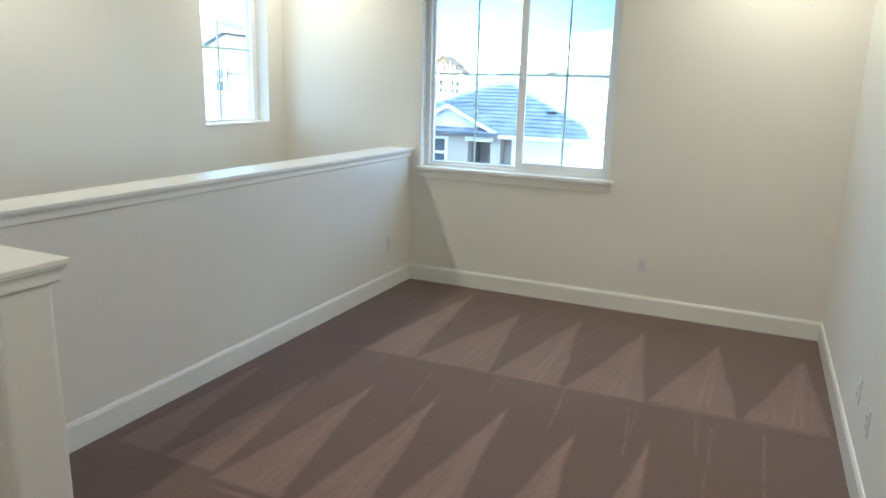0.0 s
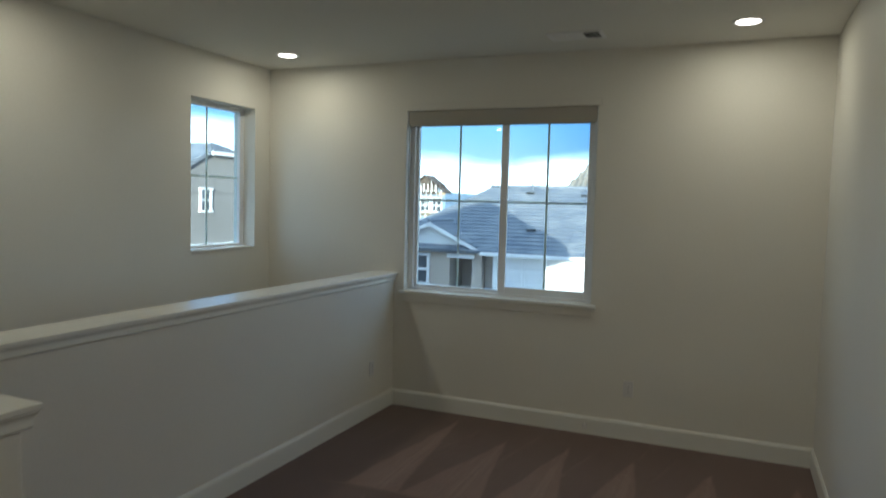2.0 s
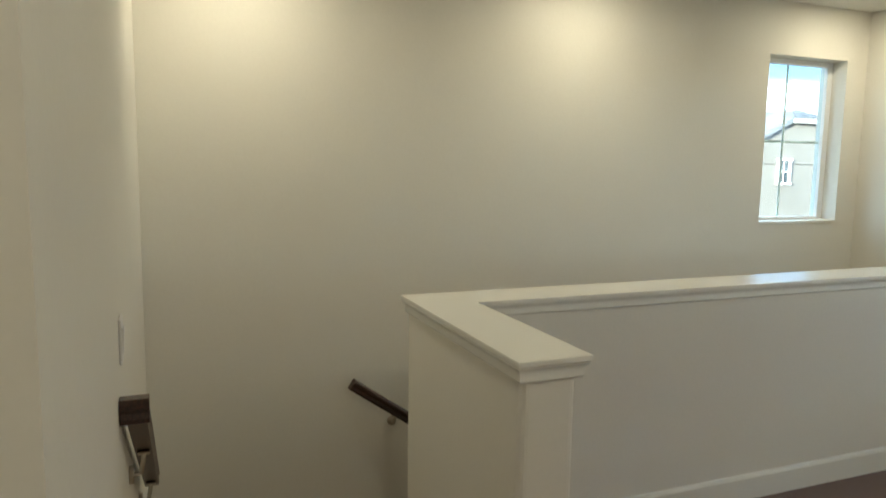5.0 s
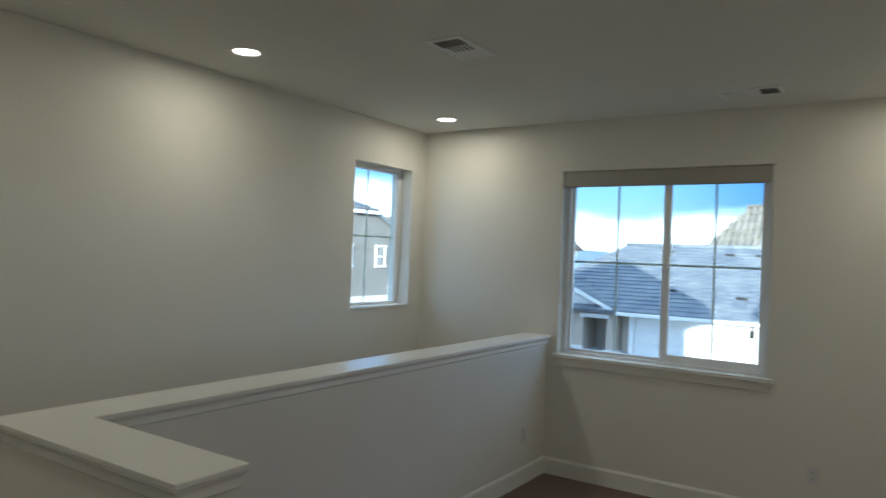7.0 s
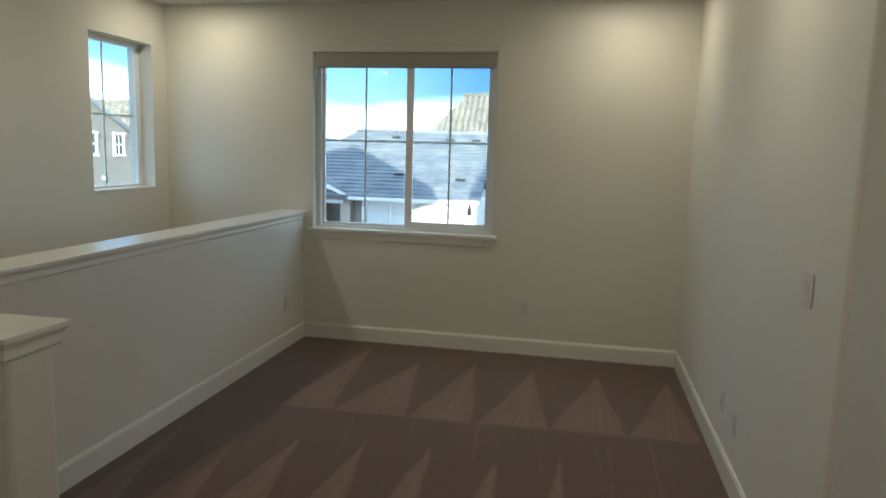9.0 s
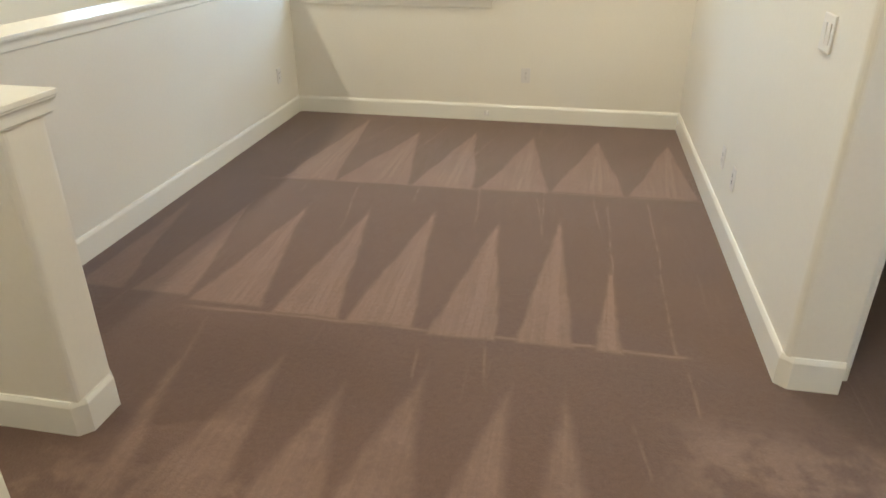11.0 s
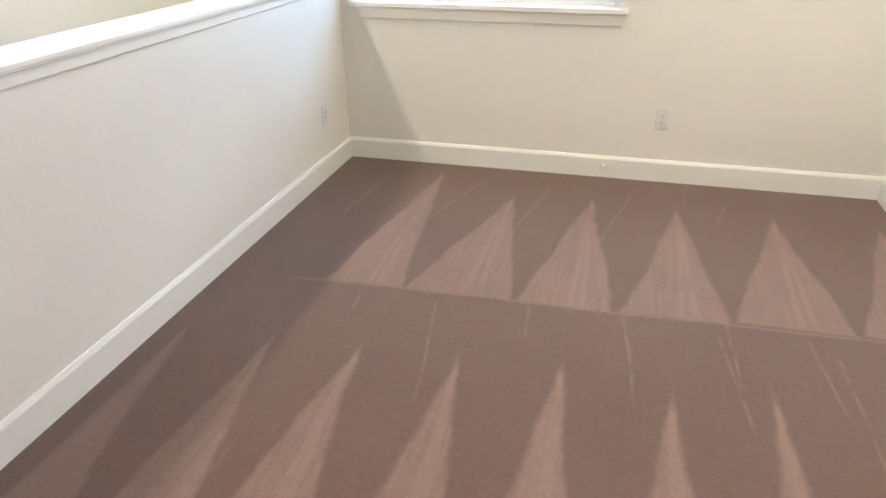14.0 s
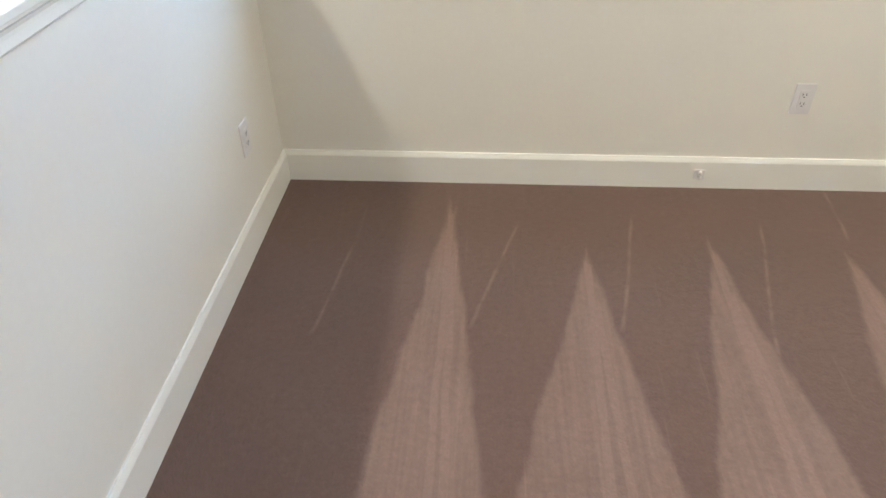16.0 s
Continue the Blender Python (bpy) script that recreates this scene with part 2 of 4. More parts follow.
        f = n.math("ADD", f, n.math("MULTIPLY", faint, n.ramp(ys, -3.7, -3.4)))
        bright = n.ramp(largest([drag(*d, 0.006) for d in DRAG_LINES]), -0.004, 0.006)
        bright = n.math("MULTIPLY", bright, n.ramp(n.noise(11, 3), 0.36, 0.58, 0.12, 0.58))
        seam = n.math("MULTIPLY", n.ramp(n.math("ABSOLUTE", n.math("ADD", ys, 3.085)), 0.003, 0.016, 0.9, 0.0), n.ramp(x, 2.72, 2.78, 1.0, 0.0))
        seam = n.math("MULTIPLY", n.math("MULTIPLY", seam, n.ramp(x, 0.6, 0.9, 0.06, 0.85)), n.ramp(n.noise(7, 2), 0.3, 0.55, 0.3, 1.0))
        seam2 = n.math("MULTIPLY", n.ramp(n.math("ABSOLUTE", n.math("ADD", n.math("MULTIPLY_ADD", x, -0.03, ys), 1.56)), 0.003, 0.012, 0.6, 0.0), n.ramp(x, 0.2, 0.5, 0.2, 0.9))
        f = largest([f, south, doorway, bright, seam, seam2])
    else:
        f = n.math("MULTIPLY_ADD", n.ramp(n.noise(8.5, 5, 0.65), 0.30, 0.50), 0.6, 0.15)
    base = n.mix(f, dark, light)
    shade = n.math("ADD", n.math("MULTIPLY_ADD", pile, 0.36, 0.82), n.math("MULTIPLY_ADD", tuft, 0.5, -0.25))
    shade = n.math("ADD", shade, n.math("MULTIPLY_ADD", blot, 0.22, -0.11))
    mul = n.t.nodes.new("ShaderNodeMix")
    mul.data_type, mul.blend_type = "RGBA", "MULTIPLY"
    n.set(mul, "Factor", 1.0), n.set(mul, "A", base)
    grey = n.t.nodes.new("ShaderNodeCombineColor")
    for k in ("Red", "Green", "Blue"):
        n.set(grey, k, shade)
    n.set(mul, "B", grey.outputs[0])
    n.colour(mul.outputs["Result"])
    n.bump(pile, 0.4, 0.005)
    n.bump(tuft, 0.35, 0.008)
    return n.m


def roofing(name, dark, light):
    n = Nodes(name, dark, 0.85)
    g = n.noise(1.2, 4, 0.6)
    row = n.noise(2.6, 2, stretch=(1, 6, 6))
    n.colour(n.mix(n.ramp(n.math("ADD", n.math("MULTIPLY", g, 0.5), n.math("MULTIPLY", row, 0.5)), 0.38, 0.62), dark, light))
    n.bump(n.noise(25, 3), 0.5, 0.01)
    return n.m


def stucco(name, colour):
    n = Nodes(name, colour, 0.9, spec=0.2)
    low = tuple(c * 0.86 for c in colour)
    n.colour(n.mix(n.ramp(n.noise(0.5, 5), 0.3, 0.7), low, colour))
    n.bump(n.noise(30, 4, 0.6), 0.5, 0.01)
    return n.m


def wood(name, dark, light, rough):
    n = Nodes(name, dark, rough)
    n.colour(n.mix(n.ramp(n.noise(9, 5, 0.6, stretch=(1, 14, 14)), 0.35, 0.65), dark, light))
    n.bump(n.noise(40, 3, stretch=(0.2, 3, 3)), 0.1, 0.002)
    return n.m


def glass(name, tint=(1, 1, 1)):
    n = Nodes(name, tint, 0.0)
    out = n.t.nodes["Material Output"]
    clear, gloss, both = n.t.nodes.new("ShaderNodeBsdfTransparent"), n.t.nodes.new("ShaderNodeBsdfGlossy"), n.t.nodes.new("ShaderNodeMixShader")
    edge = n.t.nodes.new("ShaderNodeLayerWeight")
    n.set(edge, "Blend", 0.5)
    much = n.math("MULTIPLY_ADD", n.math("POWER", edge.outputs["Facing"], 5.0), 0.4, 0.03)
    n.set(gloss, "Roughness", 0.02), n.set(clear, "Color", (*[0.94 * c for c in tint], 1))
    n.t.links.new(much, both.inputs[0])
    n.t.links.new(clear.outputs[0], both.inputs[1])
    n.t.links.new(gloss.outputs[0], both.inputs[2])
    n.t.links.new(both.outputs[0], out.inputs["Surface"])
    return n.m


def glowing(name, colour, strength):
    n = Nodes(name, (0.9, 0.9, 0.88), 0.4)
    n.set(n.b, "Emission Color", (*colour, 1)), n.set(n.b, "Emission Strength", strength)
    return n.m


WALL = painted("warm_white_wall_paint", (0.80, 0.775, 0.715), 0.55, 0.035, 0.14, spec=0.3)
CEIL = painted("flat_ceiling_paint", (0.77, 0.76, 0.71), 0.8, 0.03, 0.2, spec=0.2)
TRIM = painted("semi_gloss_white_trim", (0.84, 0.835, 0.79), 0.27, 0.02)
VINYL = painted("white_vinyl", (0.86, 0.87, 0.88), 0.35, 0.02)
PLATE = painted("white_plastic", (0.86, 0.86, 0.87), 0.3, 0.015)
DEVICE = painted("pale_grey_device_plastic", (0.735, 0.72, 0.715), 0.35, 0.03)
SLOT = painted("dark_slot", (0.03, 0.03, 0.03), 0.6, 0.1)
BLIND = painted("beige_blind_fabric", (0.44, 0.41, 0.36), 0.8, 0.06, 0.1)
CHAIN = painted("grey_cord", (0.45, 0.45, 0.44), 0.5, 0.05)
CARPET = carpet("vacuumed_brown_carpet", (0.151, 0.0930, 0.0745), (0.254, 0.166, 0.134), True)
STAIR_CARPET = carpet("brown_stair_carpet", (0.138, 0.081, 0.054), (0.226, 0.142, 0.097), False)
RAIL_WOOD = wood("dark_stained_wood", (0.018, 0.008, 0.006), (0.055, 0.022, 0.016), 0.28)
NICKEL = Nodes("satin_nickel", (0.55, 0.50, 0.43), 0.32, 1.0).m
LENS = glowing("lamp_diffuser", (1.0, 0.94, 0.82), 4.0)
VENT = painted("white_metal_vent", (0.86, 0.86, 0.86), 0.45, 0.03)
VENT_DARK = painted("painted_duct_shade", (0.05, 0.05, 0.055), 0.7, 0.1)
GLASS = glass("window_glass", (0.90, 1.0, 1.0))
GREY_TILE = roofing("grey_concrete_roof_tile", (0.13, 0.158, 0.205), (0.262, 0.285, 0.31))
TAN_TILE = roofing("tan_barrel_roof_tile", (0.185, 0.165, 0.14), (0.36, 0.325, 0.28))
TAUPE = stucco("taupe_stucco", (0.54, 0.46, 0.385))
GREIGE = stucco("greige_stucco", (0.27, 0.26, 0.25))
CREAM = stucco("cream_stucco", (0.88, 0.87, 0.83))
OUT_TRIM = painted("white_outdoor_trim", (0.88, 0.88, 0.87), 0.5, 0.04)
GARAGE = painted("white_garage_panel", (0.86, 0.86, 0.85), 0.45, 0.04)
DARK_GLASS = Nodes("dark_window_glass", (0.05, 0.07, 0.09), 0.06).m
WRAP = painted("pale_blue_house_wrap", (0.24, 0.35, 0.48), 0.6, 0.15)
LUMBER = wood("raw_lumber", (0.42, 0.30, 0.18), (0.62, 0.48, 0.32), 0.8)
CONCRETE = stucco("pale_concrete", (0.45, 0.44, 0.42))
ASPHALT = stucco("asphalt", (0.055, 0.055, 0.057))
GROUND = stucco("dry_earth", (0.22, 0.18, 0.13))
BARE_ROOF = roofing("brown_roof_underlay", (0.07, 0.055, 0.045), (0.13, 0.10, 0.08))
IRON = painted("black_iron", (0.02, 0.02, 0.02), 0.4, 0.1)


# ---- mesh helpers ----
def box(bm, x0, y0, z0, x1, y1, z1, bevel=0.0, segments=2):
    made = bmesh.ops.create_cube(bm, size=1)["verts"]
    for v in made:
        v.co = Vector(((x0 + x1) / 2 + v.co.x * (x1 - x0), (y0 + y1) / 2 + v.co.y * (y1 - y0), (z0 + z1) / 2 + v.co.z * (z1 - z0)))
    if bevel:
        edges = list({e for v in made for e in v.link_edges})
        bmesh.ops.bevel(bm, geom=edges, offset=bevel, segments=segments, affect="EDGES", profile=0.5)
    return bm


def boxes(*rows, bevel=0.0):
    bm = bmesh.new()
    for r in rows:
        box(bm, *r, bevel=bevel)
    return bm


def prism(profile, to_world, length):
    """A profile of (u, v) pairs swept along a length; to_world(u, v, s) gives a place."""
    bm = bmesh.new()
    ends = [[bm.verts.new(to_world(u, v, s)) for u, v in profile] for s in (0.0, length)]
    n = len(profile)
    for i in range(n):
        bm.faces.new((ends[0][i], ends[0][(i + 1) % n], ends[1][(i + 1) % n], ends[1][i]))
    bm.faces.new(ends[0]), bm.faces.new(ends[1][::-1])
    bmesh.ops.recalc_face_normals(bm, faces=bm.faces)
    return bm


def slab(points, axis, a, b):
    """A flat outline of (u, v) pairs made thick from a to b along an axis: x takes (y, z), y takes (x, z), z takes (x, y)."""
    place = {"x": lambda u, v, s: (s, u, v), "y": lambda u, v, s: (u, s, v), "z": lambda u, v, s: (u, v, s)}[axis]
    return prism(points, lambda u, v, s: place(u, v, a + s), b - a)


def tube(points, radius, sides=10):
    bm = bmesh.new()
    rings = []
    for i, p in enumerate(points):
        p = Vector(p)
        ahead = (Vector(points[min(i + 1, len(points) - 1)]) - Vector(points[max(i - 1, 0)])).normalized()
        turn = ahead.to_track_quat("Z", "Y")
        rings.append([bm.verts.new(p + turn @ Vector((radius * math.cos(2 * math.pi * k / sides), radius * math.sin(2 * math.pi * k / sides), 0))) for k in range(sides)])
    for a, b in zip(rings, rings[1:]):
        for k in range(sides):
            bm.faces.new((a[k], a[(k + 1) % sides], b[(k + 1) % sides], b[k]))
    bm.faces.new(rings[0][::-1]), bm.faces.new(rings[-1])
    return bm


def disc(bm, x, y, z, r0, r1, depth, sides=40):
    m = Matrix.Translation((x, y, z))
    bmesh.ops.create_cone(bm, cap_ends=True, segments=sides, radius1=r0, radius2=r1, depth=depth, matrix=m)
    return bm


def obj(name, bm, material, smooth=False):
    me = bpy.data.meshes.new(name)
    bm.to_mesh(me)
    bm.free()
    me.materials.append(material)
    if smooth:
        for p in me.polygons:
            p.use_smooth = True
    return new(name, me)


def part(name, bm, material, parent, label="", smooth=False):
    ob = obj(name, bm, material, smooth)
    ob.parent = parent
    if parent.matrix_basis != Matrix.Identity(4):
        ob.matrix_parent_inverse = Matrix.Identity(4)
    return tagged(ob, label)


def thing(name, label, category, group="", kind="", at=None):
    ob = new(name)
    ob.empty_display_size = 0.1
    if at is not None:
        ob.matrix_basis = at
    return tagged(ob, label, category, group, kind)


def structure(name, bm, material, label, category):
    return tagged(obj(name, bm, material), label, category, kind="structure")


# ---- walls, floor, ceiling ----
WEST, EAST, SOUTH = -1.23, 3.041, -4.905
LOW = -2.95                 # ground outside
TOP = 2.86
WX0, WX1, WZ0, WZ1 = 0.08, 1.585, 0.934, 2.355      # large window
SY0, SY1, SZ0, SZ1 = -0.94, -0.20, 1.224, 2.385     # stairwell window
structure("wall_north", boxes((-1.45, 0, LOW, WX0, 0.18, TOP), (WX1, 0, LOW, 4.75, 0.18, TOP), (WX0, 0, LOW, WX1, 0.18, WZ0), (WX0, 0, WZ1, WX1, 0.18, TOP)),
          WALL, "warm white painted wall with the large window", "wall")
structure("wall_west", boxes((-1.45, SOUTH - 0.12, LOW, WEST, SY0, TOP), (-1.45, SY1, LOW, WEST, 0, TOP), (-1.45, SY0, LOW, WEST, SY1, SZ0), (-1.45, SY0, SZ1, WEST, SY1, TOP)),
          WALL, "warm white painted wall along the stairwell", "wall")
structure("wall_south", boxes((WEST, SOUTH - 0.12, LOW, 1.66, SOUTH, TOP)), WALL, "warm white painted wall beside the stair landing", "wall")
east = box(bmesh.new(), EAST, -3.205, -0.3, 3.235, 0, TOP)
rounded = [e for e in east.edges if abs(e.verts[0].co.z - e.verts[1].co.z) > 1 and max(v.co.x for v in e.verts) < 3.1 and max(v.co.y for v in e.verts) < -3]
bmesh.ops.bevel(east, geom=rounded, offset=0.026, segments=5, affect="EDGES", profile=0.5)
structure("wall_east", east, WALL, "warm white painted wall with switch and outlets", "wall")
structure("wall_doorway", boxes((3.235, -3.115, 2.06, 4.6, -3.0, TOP), (4.14, -3.115, -0.3, 4.6, -3.0, 2.06)), WALL, "warm white painted wall around a doorway", "wall")
structure("wall_hall_west", boxes((1.54, -6.9, -0.3, 1.66, SOUTH - 0.12, TOP)), WALL, "plain warm white hall wall", "wall")
structure("wall_hall_south", boxes((1.54, -7.02, -0.3, 4.75, -6.9, TOP)), WALL, "plain warm white hall wall", "wall")
HY0, HY1, HZ0, HZ1 = -4.9, -3.9, 0.95, 2.10          # hall window, unseen and added
structure("wall_far_east", boxes((4.6, -6.9, -0.3, 4.75, HY0, TOP), (4.6, HY1, -0.3, 4.75, 0, TOP), (4.6, HY0, -0.3, 4.75, HY1, HZ0), (4.6, HY0, HZ1, 4.75, HY1, TOP)), WALL, "plain warm white outer wall", "wall")
structure("ceiling", boxes((WEST, -6.9, H, 4.6, 0, TOP - 0.004)), CEIL, "flat off-white painted ceiling", "ceiling")
structure("floor", boxes((-0.165, -3.705, -0.3, 4.6, 0, 0), (0.39, SOUTH, -0.3, 4.6, -3.705, 0), (1.66, -6.9, -0.3, 4.6, SOUTH, 0)),
          CARPET, "brown cut-pile carpet with vacuum marks", "carpet floor")

# ---- half wall ----
PX0, PY0, PY1, PEND = -0.165, -3.886, -3.705, 0.788
CAP = 1.076


def moulding_run(profile, corners, closed=False):
    """A profile of (out, up) swept round corners in plan; out is to the right of the way."""
    bm = bmesh.new()
    rings = []
    pts = [Vector(c) for c in corners]
    for i, p in enumerate(pts):
        before = (p - pts[i - 1]).normalized() if i or closed else None
        after = (pts[(i + 1) % len(pts)] - p).normalized() if i < len(pts) - 1 or closed else None
        sides = [Vector((d.y, -d.x)) for d in (before, after) if d is not None]
        out = sides[0] if len(sides) == 1 else (sides[0] + sides[1]) / (1 + sides[0].dot(sides[1]))
        rings.append([bm.verts.new((p.x + out.x * u, p.y + out.y * u, v)) for u, v in profile])
    pairs = list(zip(rings, rings[1:])) + ([(rings[-1], rings[0])] if closed else [])
    n = len(profile)
    for a, b in pairs:
        for k in range(n):
            bm.faces.new((a[k], a[(k + 1) % n], b[(k + 1) % n], b[k]))
    if not closed:
        bm.faces.new(rings[0]), bm.faces.new(rings[-1][::-1])
    bmesh.ops.recalc_face_normals(bm, faces=bm.faces)
    return bm


half = thing("half_wall", "L-shaped warm white half wall guarding the stairwell", "half wall", kind="structure")
outline = [(PX0, 0), (PX0, PY0), (PEND, PY0), (PEND, PY1), (0, PY1), (0, 0)]
core = slab(outline, "z", -0.549 - 2.2, CAP - 0.018)
corner_edges = [e for e in core.edges if abs(e.verts[0].co.z - e.verts[1].co.z) > 1 and min(e.verts[0].co.x, 9) > 0.5]
bmesh.ops.bevel(core, geom=corner_edges, offset=0.025, segments=4, affect="EDGES", profile=0.5)
part("wall_body", core, WALL, half)
o = 0.032
cap = slab([(PX0 - o, 0), (PX0 - o, PY0 - o + 0.006), (PEND + o - 0.004, PY0 - o + 0.006), (PEND + o - 0.004, PY1 + o), (o, PY1 + o), (o, 0)], "z", CAP - 0.018, CAP)
bmesh.ops.bevel(cap, geom=[e for e in cap.edges if abs(e.verts[0].co.z - e.verts[1].co.z) < 0.001 and min(abs(e.verts[0].co.y), abs(e.verts[1].co.y)) > -1], offset=0.003, segments=2, affect="EDGES", profile=0.5)
part("cap", cap, TRIM, half, "smooth white painted cap board")
cove = [(-0.002, CAP - 0.019), (0.026, CAP - 0.019), (0.025, CAP - 0.024), (0.019, CAP - 0.030), (0.015, CAP - 0.038), (0.014, CAP - 0.046), (0.014, CAP - 0.062), (0.009, CAP - 0.068), (-0.002, CAP - 0.068)]
part("cap_moulding", moulding_run(cove, [(0, 0), (0, PY1), (PEND, PY1), (PEND, PY0), (PX0, PY0), (PX0, 0)][::-1]), TRIM, half)

# ---- baseboards ----
BH, BT = 0.128, 0.014


def base_profile(z=0.0):
    return [(-0.001, z), (BT, z), (BT, z + BH - 0.018), (BT - 0.003, z + BH - 0.010), (0.006, z + BH), (-0.001, z + BH)]


def baseboard(name, corners, z, label):
    return structure(name, moulding_run(base_profile(z), corners), TRIM, label, "baseboard")


white_base = "white painted wooden baseboard over brown carpet"
baseboard("baseboard_half_wall", [(0.39, PY0), (PEND - 0.028, PY0), (PEND, PY0 + 0.028), (PEND, PY1 - 0.028), (PEND - 0.028, PY1), (0, PY1), (0, 0), (EAST, 0), (EAST, -3.180), (EAST + 0.03, -3.205), (3.235, -3.205)], 0, white_base)
baseboard("baseboard_south", [(1.66, SOUTH - 0.12), (1.66, SOUTH), (0.39, SOUTH)], 0, white_base)
baseboard("baseboard_hall", [(4.6, -3.3), (4.6, -6.9), (1.66, -6.9), (1.66, SOUTH - 0.12)], 0, white_base)
baseboard("baseboard_bedroom", [(3.235, -3.0), (3.235, 0), (4.6, 0), (4.6, -3.0)], 0, white_base)
RISE, L1 = 0.183, -0.549
X0, X2 = 0.39, -0.11          # nosings of the short flight
YN = -3.73                    # nosing of the landing
baseboard("baseboard_landing", [(X2 - 0.02, SOUTH), (WEST, SOUTH), (WEST, YN)], L1, "white painted baseboard round the carpeted landing")


def skirt_x(name, y0, y1):
    pts = [(X0 + 0.03, BH + 0.002), (X0 - 0.02, BH + 0.03), (X2 - 0.03, BH + 0.03 - 0.732 * (X0 - X2 + 0.01)), (X2 - 0.03, L1 - 0.02), (X0 + 0.03, -0.02)]
    structure(name, slab(pts, "y", y0, y1), TRIM, "white painted sloping stair skirt board", "skirt board")


skirt_x("skirt_board_south", SOUTH, SOUTH + BT + 0.002)
skirt_x("skirt_board_half_wall", PY0 - BT - 0.002, PY0)
fall = 12 * RISE
run = 12 * 0.26
pts = [(YN - 0.06, L1 + BH), (YN - 0.02, L1 + BH + 0.035), (YN + 0.06, L1 + BH + 0.02), (YN + run, L1 - fall + BH + 0.05), (YN + run, L1 - fall - 0.3), (YN - 0.06, L1 - 0.1)]
structure("skirt_board_west", slab(pts, "x", WEST, WEST + BT + 0.002), TRIM, "white painted sloping stair skirt board", "skirt board")
structure("skirt_board_east", slab([(max(u, PY0 + 0.01), v) for u, v in pts], "x", PX0 - BT - 0.002, PX0), TRIM, "white painted sloping stair skirt board", "skirt board")

# ---- stairs ----
stairs = thing("stairs", "brown carpeted stairs turning at a landing", "stairs", kind="structure")


part("nosing", tube([(X0 + 0.002, SOUTH, -0.020), (X0 + 0.002, PY0, -0.020)], 0.020, 16), STAIR_CARPET, stairs, smooth=True)
for i in (1, 2):
    x1 = X0 - 0.25 * (i - 1) + 0.0
    part("tread", boxes((x1 - 0.25, SOUTH, -RISE * i - 0.18, x1, PY0, -RISE * i)), STAIR_CARPET, stairs)
    part("nosing", tube([(x1 - 0.25, SOUTH, -RISE * i - 0.02), (x1 - 0.25, PY0, -RISE * i - 0.02)], 0.02, 12), STAIR_CARPET, stairs, smooth=True)
part("riser", boxes((X0 - 0.012, SOUTH, -0.3, X0 + 0.0, PY0, -0.012)), STAIR_CARPET, stairs)
part("landing", boxes((WEST, SOUTH, L1 - 0.25, X2, YN, L1)), STAIR_CARPET, stairs, "footprint-marked brown carpet landing")
part("nosing", tube([(WEST, YN, L1 - 0.02), (PX0, YN, L1 - 0.02)], 0.02, 12), STAIR_CARPET, stairs, smooth=True)
for i in range(1, 12):
    y0 = YN + 0.26 * (i - 1)
    z = L1 - RISE * i
    part("tread", boxes((WEST, y0, z - 0.25, PX0, y0 + 0.26, z)), STAIR_CARPET, stairs)
    part("nosing", tube([(WEST, y0 + 0.26, z - 0.02), (PX0, y0 + 0.26, z - 0.02)], 0.02, 12), STAIR_CARPET, stairs, smooth=True)
structure("lower_floor", boxes((WEST, SOUTH, LOW, PX0, 0, L1 - fall)), STAIR_CARPET, "brown carpeted floor at the foot of the stairs", "floor")

# ---- handrails ----
RAIL_SECTION = [(-0.022, -0.030), (0.022, -0.030), (0.026, -0.018), (0.021, -0.004), (0.028, 0.008), (0.027, 0.020), (0.018, 0.030), (-0.018, 0.030), (-0.027, 0.020), (-0.028, 0.008), (-0.021, -0.004), (-0.026, -0.018)]


def rail_piece(a, b):
    a, b = Vector(a), Vector(b)
    ahead = (b - a).normalized()
    side = ahead.cross(Vector((0, 0, 1))).normalized()
    up = side.cross(ahead)
    return prism(RAIL_SECTION, lambda u, v, s: a + ahead * s + side * u + up * v, (b - a).length)


def bracket(rail, foot, under):
    """A wall bracket from a rosette on the wall to the underside of the rail."""
    foot, under = Vector(foot), Vector(under)
    mid = Vector((under.x, under.y, foot.z)) * 0.75 + foot * 0.25
    arm = part("bracket", tube([foot, foot.lerp(mid, 0.6), mid, mid.lerp(under, 0.5) + (under - foot) * 0.05, under], 0.007, 10), NICKEL, rail, "satin nickel wall bracket", smooth=True)
    way = (Vector((under.x, under.y, foot.z)) - foot).normalized()
    part("rosette", tube([foot - way * 0.002, foot + way * 0.008, foot + way * 0.012], 0.026, 20), NICKEL, arm, smooth=True)
    part("saddle", boxes((under.x - 0.016, under.y - 0.016, under.z - 0.004, under.x + 0.016, under.y + 0.016, under.z + 0.004)), NICKEL, arm)


rail = thing("handrail", "dark stained wooden handrail on the stairwell wall", "handrail", "stair handrails")
RW = WEST + 0.068


def west_z(y):
    return 0.385 - 0.704 * (y + 3.85)


part("rail", rail_piece((RW, -3.87, west_z(-3.87)), (RW, -0.95, west_z(-0.95))), RAIL_WOOD, rail)
for y in (-3.62, -2.3, -1.1):
    bracket(rail, (WEST, y, west_z(y) - 0.085), (RW, y, west_z(y) - 0.035))
rail2 = thing("handrail", "short dark stained wooden handrail with returned end", "handrail", "stair handrails")
RS = SOUTH + 0.040


def south_z(x):
    return 0.995 + 0.645 * (x - 0.64)


